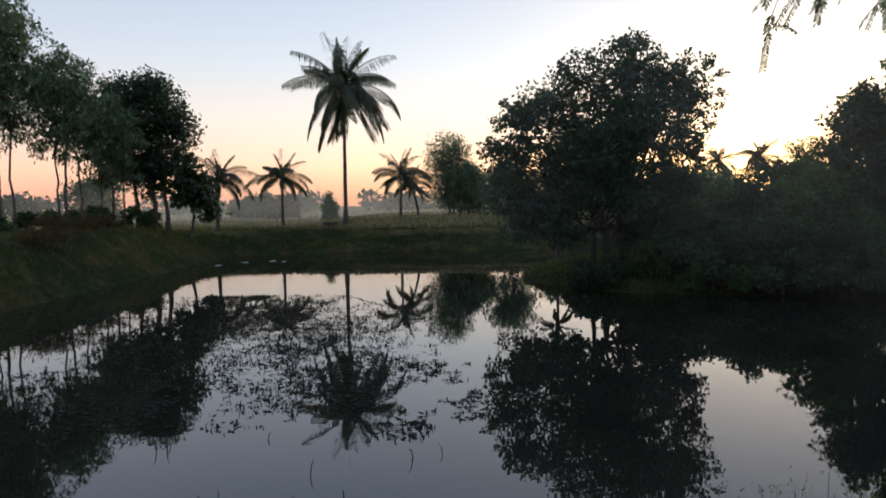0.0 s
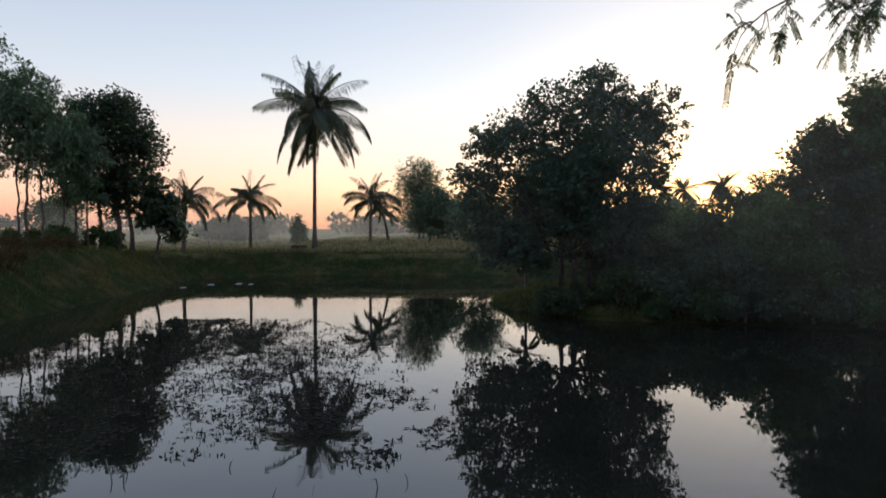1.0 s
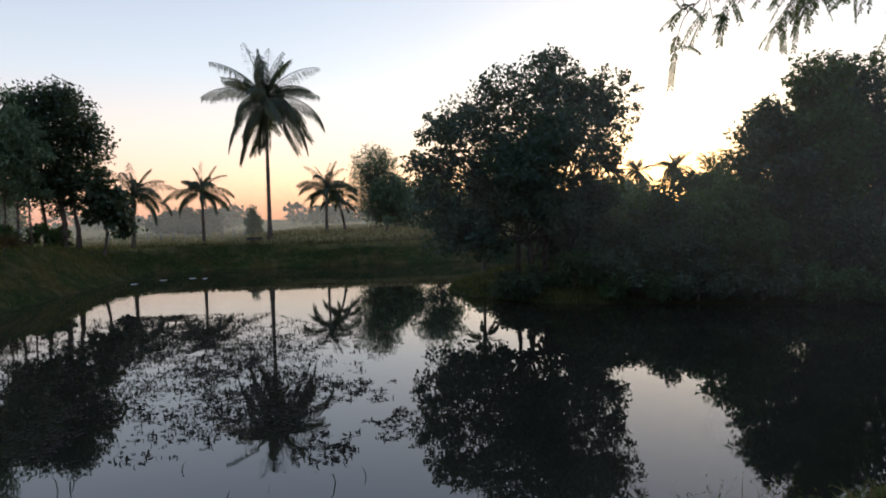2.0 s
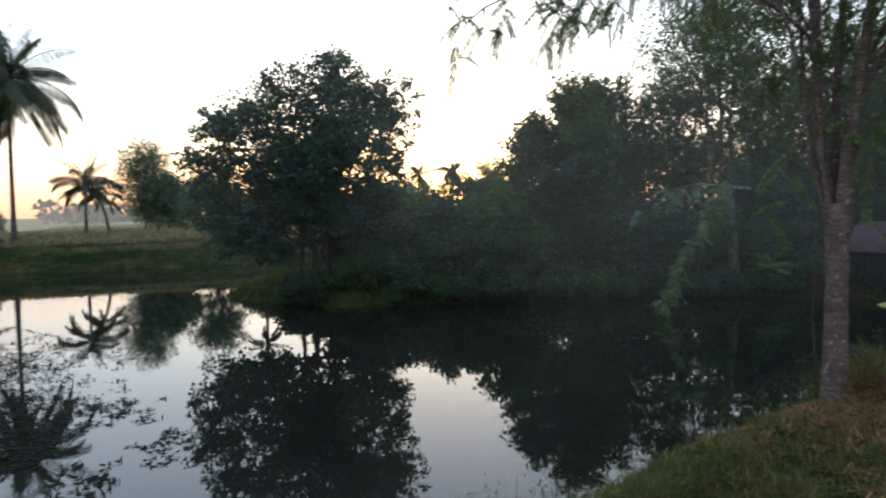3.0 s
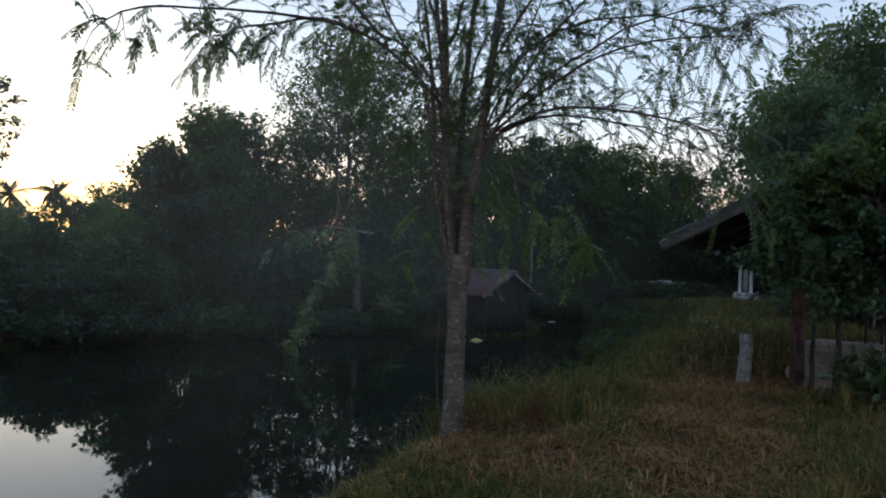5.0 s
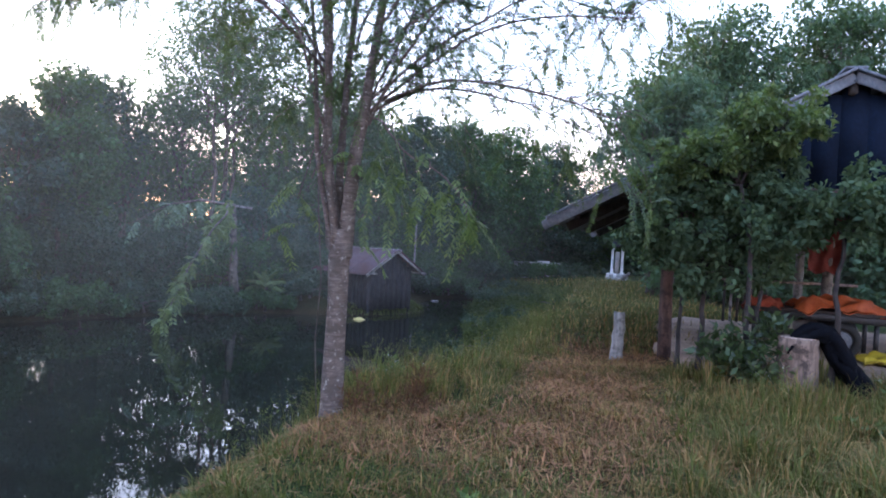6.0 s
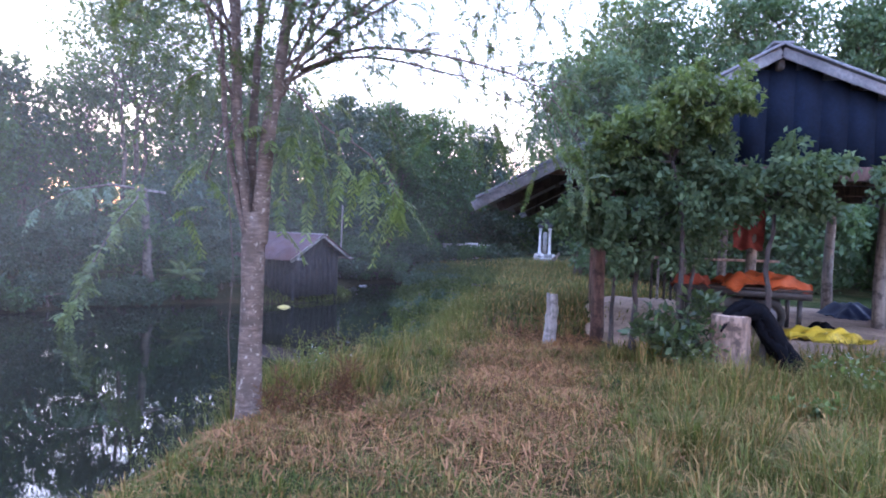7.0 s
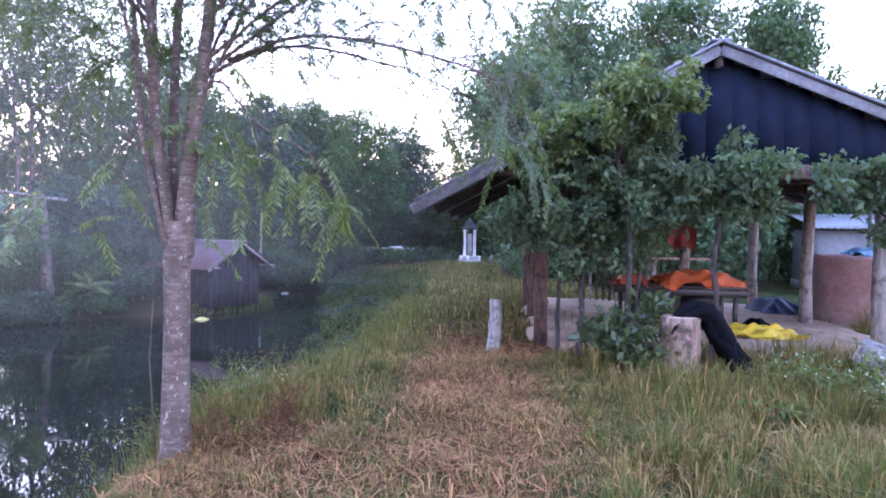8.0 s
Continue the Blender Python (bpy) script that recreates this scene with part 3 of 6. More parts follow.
# palms by the field
palm(-6.2, 40.6, 8.35, 3.9, 46, 11, "tall coconut palm with hanging fronds beside the pond", (0.05, 0), 0.125)
palm(-13.1, 38.7, 3.05, 2.5, 21, 12, "young coconut palm with arching fronds at the field edge", (0.1, 0), 0.11, False)
palm(-10.0, 41.0, 3.2, 2.3, 19, 13, "young coconut palm standing on the far grass bank", (0.0, 0), 0.1, False)
palm(-3.2, 43.6, 2.95, 2.4, 20, 14, "young coconut palm with wide fronds on the field", (0.05, 0), 0.1, False)
palm(-2.2, 46.0, 2.5, 1.8, 12, 15, "small coconut palm with a leaning trunk on the field", (-0.55, 0), 0.1, False)
# palms far behind the pond
for i, (x, y, h, f) in enumerate([(38.2, 101, 6.9, 3.2), (43.3, 99.2, 7.3, 3.5), (49.6, 99, 6.6, 3.1), (46.2, 104, 5.8, 2.9)]):
    palm(x, y, h, f, 30, 30 + i, "distant coconut palm in front of the glow", (0.2, 0), 0.2, True, None, 1.2)

# a small palm half hidden by the big round tree
palm(3.6, 23.6, 1.5, 0.75, 14, 37, "small coconut palm on the grassy spit", (0.0, 0.05), 0.06, False)
# the big round tree on the spit
BIG = [(-2.55, 0.2, 3.3, 0.85, 0.9), (-2.1, -0.2, 4.35, 0.85, 0.9), (-1.35, 0.2, 4.85, 0.95, 0.9), (-0.4, -0.3, 5.15, 1.05, 0.95), (0.75, 0.1, 5.5, 1.1, 0.95), (1.65, 0.2, 5.1, 0.95, 0.9), (2.4, 0, 5.35, 0.8, 1.0), (2.5, -0.1, 4.3, 0.7, 1.0),
       (2.05, 0.1, 3.4, 0.8, 0.9), (1.6, -0.2, 2.5, 0.95, 0.8), (-2.35, 0, 2.3, 0.85, 0.8), (-1.6, -0.3, 1.8, 0.9, 0.7), (-0.6, 0.4, 2.2, 1.1, 0.8), (0.5, -0.5, 2.3, 1.1, 0.8), (0.0, 0.2, 3.8, 1.3, 0.9), (-1.15, 0.5, 3.3, 1.2, 0.9), (1.15, 0.5, 3.9, 1.15, 0.9),
       (-0.5, -1.7, 3.4, 1.0, 0.9), (0.7, -1.6, 4.0, 1.0, 0.9), (0.2, 1.8, 3.6, 1.2, 0.9), (0.1, -1.5, 2.2, 0.9, 0.7), (1.9, 0.4, 1.5, 0.7, 0.8), (0.9, 0.2, 6.0, 0.8, 0.9), (-2.0, -0.3, 1.35, 0.75, 0.7), (-1.1, -0.7, 1.2, 0.7, 0.7), (1.3, -0.6, 1.3, 0.8, 0.7), (2.2, 0, 2.3, 0.7, 0.9)]
BIG = [(x * 1.09 - 0.12, y * 1.05, z * 1.0 + 0.2, r * 1.08, q) for x, y, z, r, q in BIG]
tree("broadleaf_tree", 4.5, 20.35, "large round dark-leaved tree on a grassy spit", "tree", BIG, (0.125, 0.072), 50000, LEAF_BIG, WOOD_DARK, 21, 0.12, ((0.0, 0), (-0.35, 0.1), (0.5, 0.2)), 0.3, 0.34, 0.85)
# trees on the left bank
DARKT = [(-0.9, 0, 3.0, 1.2, 0.9), (0.6, 0, 3.2, 1.3, 0.9), (-0.2, 0.2, 4.6, 1.5, 0.9), (0.8, -0.2, 4.9, 1.2, 0.9), (-0.7, 0, 5.7, 1.15, 0.8), (0.4, 0, 6.0, 1.0, 0.8), (1.3, 0, 4.3, 0.9, 1), (-1.2, 0.3, 4.6, 0.9, 1), (0, 0.4, 2.4, 1.2, 0.8)]
DARKT = [(x * 1.2 - 0.35, y, z * 1.14 + 0.1, r * 1.15, q) for x, y, z, r, q in DARKT]
tree("broadleaf_tree", -14.2, 33.2, "dense dark rounded tree on the pond bank", "tree", DARKT, (0.16, 0.095), 24000, LEAF_DARK, BARK, 22, 0.15, ((0, 0), (0.5, 0.1), (-0.9, 0.2)), 0.3, 0.45, 1.3)
LOWR = [(0.9, 0, 1.5, 0.6, 0.8), (-0.3, 0, 2.3, 0.8, 0.9), (0.4, 0, 2.9, 0.7, 0.9), (-0.1, 0.1, 3.5, 0.7, 0.8), (0.75, 0, 2.0, 0.55, 0.9)]
tree("broadleaf_tree", -12.6, 33.4, "small large-leaved tree beside the dark one", "tree", LOWR, (0.3, 0.2), 1500, LEAF_DARK, BARK, 23, 0.08, ((0, 0),), 0.3, 0.5)
for i, (x, y, h, r, low, k) in enumerate([(-18.0, 27.6, 9.9, 2.0, 4.0, 11), (-16.4, 29.6, 7.9, 2.0, 3.2, 10), (-20.2, 29.4, 9.4, 2.3, 4.0, 10), (-15.4, 31.4, 6.2, 1.5, 2.2, 7), (-20.6, 25.4, 9.6, 2.1, 4.2, 10)]):
    tree("eucalyptus_tree", x, y, "slender pale-leaved tree with drooping foliage", "tree", lobes_in(rng0, h, low, r * 1.15, k + 3, 1.0), (0.19, 0.066), 12500, LEAF_EUC, BARK, 40 + i, 0.07, ((0, 0), (0.5, 0.1), (-0.4, -0.1)), 0.7, 0.36, 0.55, "slender trees")
for i, (x, y, h, r) in enumerate([(-18.2, 26.6, 0.8, 1.2), (-17.4, 29.2, 0.9, 1.3), (-15.8, 31.2, 1.2, 1.0), (-20.2, 25.0, 0.9, 1.3), (-14.9, 33.0, 1.3, 1.1), (-17.0, 32.2, 1.1, 1.4)]):
    tree("shrub", x, y, "low dark undergrowth on the pond bank", "shrub", lobes_in(rng0, h, 0.1, r, 5), (0.15, 0.08), 2600, LEAF_MID, BARK, 50 + i, 0.04, ((0, 0), (0.2, 0.1)), 0.3, 0.35, 1, "bank shrubs")
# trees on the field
tree("conifer_tree", -9.55, 54.2, "small pointed dark tree on the field", "tree", [(0, 0, 0.7, 0.8, 0.8), (0, 0, 1.3, 0.62, 0.8), (0.05, 0, 1.8, 0.42, 0.9), (0, 0, 2.25, 0.25, 1.2)], (0.2, 0.1), 2600, LEAF_BLUE_HAZE, BARK, 61, 0.07, ((0, 0),), 0.2, 0.3)
tree("feathery_tree", -0.2, 50.1, "tall feathery tree on the field edge", "tree", lobes_in(rng0, 6.2, 1.0, 2.3, 13, 1.0), (0.22, 0.045), 12000, LEAF_BLUE_HAZE, BARK, 62, 0.12, ((0, 0), (0.3, 0)), -0.2, 0.4)
tree("broadleaf_tree", 1.2, 49.4, "rounded dark tree at the field edge", "tree", lobes_in(rng0, 3.9, 0.6, 2.5, 9, 0.8), (0.2, 0.11), 11000, LEAF_BLUE_HAZE, BARK, 63, 0.13, ((0, 0),), 0.3, 0.45)
tree("feathery_tree", 3.5, 40.2, "airy tree with hanging leaves on the far shore", "tree", lobes_in(rng0, 4.3, 0.8, 2.0, 11, 1.0), (0.24, 0.05), 6500, LEAF_BLUE_HAZE, BARK, 65, 0.09, ((0, 0), (0.3, 0.1)), 0.9, 0.4, 0.6)
tree("small_tree", 0.4, 42.5, "thin leaning sapling on the far bank", "tree", [(0.25, 0, 0.85, 0.35, 0.7)], (0.16, 0.08), 250, LEAF_BLUE_HAZE, BARK, 64, 0.05, ((0, 0),), 0.3, 0.3, 1, "", (0.15, 0))
for i, (x, y, h, r) in enumerate([(-21.5, 78, 3.0, 2.0), (-18.6, 77, 2.8, 2.2), (-17.5, 69, 1.0, 0.8), (-24, 80, 2.2, 1.6), (9.5, 60, 5.0, 3.0), (14, 66, 5.5, 3.2), (19, 58, 4.0, 3.2), (24, 66, 4.2, 3.4), (-31, 60, 4.5, 3)]):
    tree("broadleaf_tree", x, y, "rounded tree far out on the misty field", "tree", lobes_in(rng0, h, 0.1, r, 7, 0.8), (0.34, 0.2), 3000, LEAF_FAR_HAZE if i < 4 else LEAF_BLUE_HAZE, BARK, 70 + i, 0.12, ((0, 0),), 0.3, 0.55, 1, "field trees")
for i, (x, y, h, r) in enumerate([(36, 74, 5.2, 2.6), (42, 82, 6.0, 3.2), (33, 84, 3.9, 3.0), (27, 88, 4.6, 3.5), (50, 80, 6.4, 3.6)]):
    tree("broadleaf_tree", x, y, "distant tree against the evening glow", "tree", lobes_in(rng0, h, 0.3, r, 7, 0.8), (0.36, 0.2), 3000, LEAF_BLUE_HAZE, BARK, 80 + i, 0.15, ((0, 0),), 0.3, 0.55, 1, "distant trees")

# trees along the bank across the water
BANK = [
    # x, y, height, half width, low, leaf count
    (9.4, 22.0, 2.4, 1.9, 0.3, 3600), (10.8, 22.8, 2.4, 1.7, 0.6, 3600), (10.1, 18.8, 2.8, 1.3, 0.6, 4600), (11.2, 18.8, 4.9, 1.4, 1.0, 8200), (12.5, 19.0, 6.0, 1.7, 1.4, 8200), (13.9, 20.4, 5.0, 1.5, 1.6, 4500), (15.4, 21.9, 6.9, 2.1, 2.2, 7000), (16.6, 21.8, 6.6, 2.2, 2.0, 7000), (18.3, 20.6, 6.9, 2.2, 2.2, 6000),
    (18.6, 17.2, 3.2, 2.0, 0.4, 4500), (21.2, 18.9, 6.9, 2.9, 1.6, 9500), (24.2, 17.0, 7.2, 2.7, 0.4, 18000), (26.6, 15.8, 7.3, 2.6, 0.3, 19000), (29.2, 14.8, 7.5, 2.7, 0.3, 19000), (32.2, 13.9, 7.5, 2.8, 0.3, 19000), (35.4, 12.6, 7.1, 2.7, 0.3, 18000), (38.6, 9.6, 5.6, 2.7, 0.3, 15000),
    (13.5, 38.0, 2.8, 2.4, 0.1, 6000), (16.8, 36.6, 3.2, 2.6, 0.1, 7000), (19.0, 34.0, 4.4, 2.8, 0.2, 8000), (21.5, 31.8, 5.2, 3.0, 0.2, 9000), (24.0, 30.0, 5.4, 3.0, 0.2, 9000), (26.6, 28.4, 5.6, 3.0, 0.2, 9000), (29.0, 26.2, 5.6, 3.0, 0.2, 9000), (31.0, 23.4, 5.8, 3.0, 0.2, 9000),
]
for i, (x, y, h, r, low, n) in enumerate(BANK):
    tree("broadleaf_tree", x, y, "leafy green tree on the bank across the water", "tree", lobes_in(rng0, h, low, r, 21 if h > 5.5 else 13, 0.8, 1.0, 0.74), (0.175, 0.092) if x > 20 else (0.15, 0.08), n, LEAF_MID if i % 3 else LEAF_BIG, BARK, 100 + i, 0.1, ((0, 0), (0.3, 0.2)), 0.35, 0.46, 0.62, "bank trees")
tree("feathery_tree", 18.4, 18.8, "tall airy tree with bare lower stems on the bank", "tree", lobes_in(rng0, 10.0, 5.0, 3.5, 15, 0.65), (0.15, 0.065), 15000, LEAF_MID, BARK, 128, 0.11, ((0, 0), (0.6, 0.2), (-0.6, 0.1)), 0.4, 0.4, 0.5)
tree("feathery_tree", 22.0, 17.0, "tall airy tree with bare lower stems on the bank", "tree", lobes_in(rng0, 8.6, 3.9, 2.3, 12, 0.75), (0.15, 0.065), 10000, LEAF_MID, BARK, 129, 0.1, ((0, 0), (0.4, 0.2)), 0.4, 0.4, 0.5)
BUSH = [(4.0, 19.75, 0.9, 0.8), (5.6, 19.5, 1.2, 0.9), (6.6, 18.9, 1.3, 1.2), (8.1, 18.4, 2.0, 1.3), (10.2, 18.2, 2.2, 1.4), (12.4, 17.5, 2.4, 1.4), (14.4, 17.3, 2.2, 1.5), (16.4, 16.4, 2.0, 1.5), (18.6, 16.0, 1.7, 1.2), (22.8, 16.2, 2.2, 1.4), (25.4, 14.8, 1.9, 1.3), (7.4, 20.4, 1.7, 1.5), (5.9, 21.2, 1.5, 1.1), (28.8, 13.6, 2.0, 1.5), (11.2, 19.6, 2.3, 1.3), (13.4, 19.2, 2.6, 1.3),
        (6.9, 18.4, 0.8, 1.0), (8.4, 17.7, 0.9, 1.0), (9.9, 17.2, 0.95, 1.1), (11.6, 16.7, 0.95, 1.1), (13.2, 16.3, 0.95, 1.1), (14.8, 15.7, 0.7, 1.0), (16.4, 14.9, 0.6, 0.9), (17.8, 14.4, 0.9, 1.0), (19.5, 14.9, 1.3, 1.2), (21.2, 14.5, 1.2, 1.1), (22.9, 14.8, 1.3, 1.1), (24.6, 14.5, 1.2, 1.0), (26.4, 13.9, 1.3, 1.1), (28.6, 13.2, 1.1, 1.1), (30.5, 12.5, 0.8, 1.1), (31.2, 11.3, 0.7, 1.1), (31.2, 10.0, 0.6, 1.1)]
for i, (x, y, h, r) in enumerate(BUSH):
    tree("shrub", x, y, "tangled green shrub overhanging the water's edge", "shrub", lobes_in(rng0, h, 0.1, r, 7, 0.8), (0.115, 0.06), 4400 if h > 1.9 else 6000, LEAF_MID if i % 3 == 1 else LEAF_DARK, BARK, 130 + i, 0.05, ((0, 0), (0.3, 0.1), (-0.3, 0.1)), 0.4, 0.34, 0.6, "shore shrubs")

# trees behind the shed
for i, (x, y, h, r, low, mt) in enumerate([(21.8, 4.6, 6.2, 1.6, 3.3, LEAF_SHED), (24.6, 3.4, 8.8, 2.1, 2.5, LEAF_SHED), (26.5, 0.2, 9.8, 2.3, 2.5, LEAF_SHED), (27.2, -3.4, 9.4, 1.7, 3.0, LEAF_SHED), (34.0, 3.5, 6.5, 2.4, 1.0, LEAF_MID), (27.5, -6.5, 5.8, 2.2, 1.0, LEAF_SHED), (31, 0.5, 5.0, 2.6, 0.5, LEAF_SHED)]):
    tree("broadleaf_tree", x, y, "tall bluish-green tree behind the shed", "tree", lobes_in(rng0, h + 0.8, low, r * 1.35, 14, 0.9), (0.19, 0.08), 15000 if i == 0 else 21000, mt, BARK, 160 + i, 0.14, ((0, 0), (0.4, 0.2)), 0.5, 0.55, 0.7, "trees behind the shed")
for i, (x, y, h, r) in enumerate([(21.5, 3.6, 2.6, 1.7), (21.8, 1.2, 2.8, 1.8), (22.2, -1.2, 2.6, 1.8), (25.6, -3.8, 2.8, 1.9), (25.8, -6.4, 3.0, 2.0), (25.0, 3.0, 2.4, 1.6), (23.6, -11.2, 3.0, 2.0)]):
    tree("shrub", x, y, "dense green shrub behind the shed", "shrub", lobes_in(rng0, h + 0.9, 0.1, r * 1.1, 10, 0.8), (0.2, 0.1), 8500, LEAF_MID if i % 2 else LEAF_SHED, BARK, 190 + i, 0.05, ((0, 0), (0.3, 0.1)), 0.35, 0.38, 1, "shrubs behind the shed")
tree("shrub", 30.0, 14.0, "fresh green bush on the narrow bank", "shrub", lobes_in(rng0, 3.0, 0.2, 1.25, 8, 0.9), (0.16, 0.07), 5200, LEAF_VINE, BARK, 181, 0.05, ((0, 0), (0.2, 0)), 0.3, 0.35)

for i, (x, y) in enumerate([(13.4, 6.5), (14.9, 7.0), (16.4, 7.7), (18.2, 8.5), (20.0, 9.1), (21.6, 9.9), (23.2, 10.7), (24.8, 11.4), (26.2, 11.6), (17.6, 6.9), (19.8, 7.8), (22.0, 8.8), (24.4, 9.8), (15.8, 5.8), (27.4, 10.9), (28.4, 12.2), (21.0, 8.9), (26.0, 10.2)]):
    h = 0.26 + 0.22 * rng0.random() + (0.4 if i in (6, 7) else 0.0)
    tree("shrub", x, y, "low dark green weedy bush on the sloping bank", "shrub", lobes_in(rng0, h, 0.05, 0.75, 6, 0.7), (0.1, 0.04), 2200, LEAF_WEED if i % 3 else LEAF_DARK, BARK, 240 + i, 0.02, ((0, 0), (0.2, 0.1), (-0.2, 0.1)), 0.1, 0.28, 0.7, "bank weeds")

# undergrowth behind the trees across the water
def undergrowth():
    rng = np.random.default_rng(19)
    line = np.array([(6.5, 23.2), (10, 23.6), (14, 24.4), (18, 22.4), (22, 21.5), (26, 19), (30, 17.6), (34, 15.2), (38, 12), (41, 8)], float)
    s = Shape()
    for i in range(420):
        t = rng.random() * (len(line) - 1)
        k = int(t)
        c = line[k] * (1 - t + k) + line[k + 1] * (t - k) + rng.normal(size=2) * 0.7
        h = (0.7 + 1.2 * rng.random() ** 2) * (3.1 if c[0] > 22 else 1.0)
        n = 170
        p = unit(rng.normal(size=(n, 3))) * (rng.random((n, 1)) ** 0.4) * np.array([0.9, 0.9, h * 0.5]) + np.array([c[0], c[1], 0.7 + h * 0.5])
        s.quads(leaf_quads(rng, p, 0.24, 0.14, 0.3))
    whole("undergrowth", s, LEAF_BIG, "dense dark undergrowth behind the bank trees", "undergrowth", "stuff")


undergrowth()


# far woods all round the horizon
def far_woods():
    rng = np.random.default_rng(9)
    s = Shape()
    for i in range(420):
        a = rng.random() * 2 * np.pi
        r = 130 + 110 * rng.random()
        x, y = r * math.sin(a), r * math.cos(a)
        h = 2.6 + 3.2 * rng.random() ** 2
        w = 2.5 + 3.5 * rng.random()
        k = 110
        p = unit(rng.normal(size=(k, 3))) * (rng.random((k, 1)) ** 0.4) * np.array([w, w, h * 0.5]) + np.array([x, y, 1.4 + h * 0.5])
        s.quads(leaf_quads(rng, p, 1.5, 1.0, 0.1))
    whole("far_woods", s, LEAF_FAR_HAZE, "low distant belt of woods round the fields", "woods", "stuff")


far_woods()

# ---- the near tree ----


def compound_leaf(rng, base, way, length, pairs, leaflet, width, s, sag=0.8):
    """A pinnate leaf: midrib and paired leaflets."""
    k = 7
    t = np.linspace(0, 1, k)[:, None]
    way = unit(np.array(way, float))
    tip = base + way * length + np.array([0, 0, -sag * length * 0.5])
    ctrl = base + way * length * 0.55
    path = base * (1 - t) ** 2 + 2 * ctrl * t * (1 - t) + tip * t * t
    s.tube(path, 0.003, 3, False)
    u = np.linspace(0.15, 1.0, pairs)
    p = np.stack([np.interp(u, t[:, 0], path[:, i]) for i in range(3)], 1)
    tan = unit(np.gradient(p, axis=0))
    side = unit(np.cross(tan, np.array([0.1, 0.05, 1.0])))
    for sg in (-1, 1):
        d = unit(side * sg + tan * 0.55 + np.array([0, 0, -0.6]) + rng.normal(size=p.shape) * 0.15)
        ln = (leaflet * (0.75 + 0.4 * rng.random(pairs)))[:, None]
        w = unit(np.cross(d, np.cross(side, tan) + rng.normal(size=p.shape) * 0.3)) * width * 0.5
        mid = p + d * ln * 0.5
        s.quads(np.stack([p, mid + w, p + d * ln, mid - w], 1))


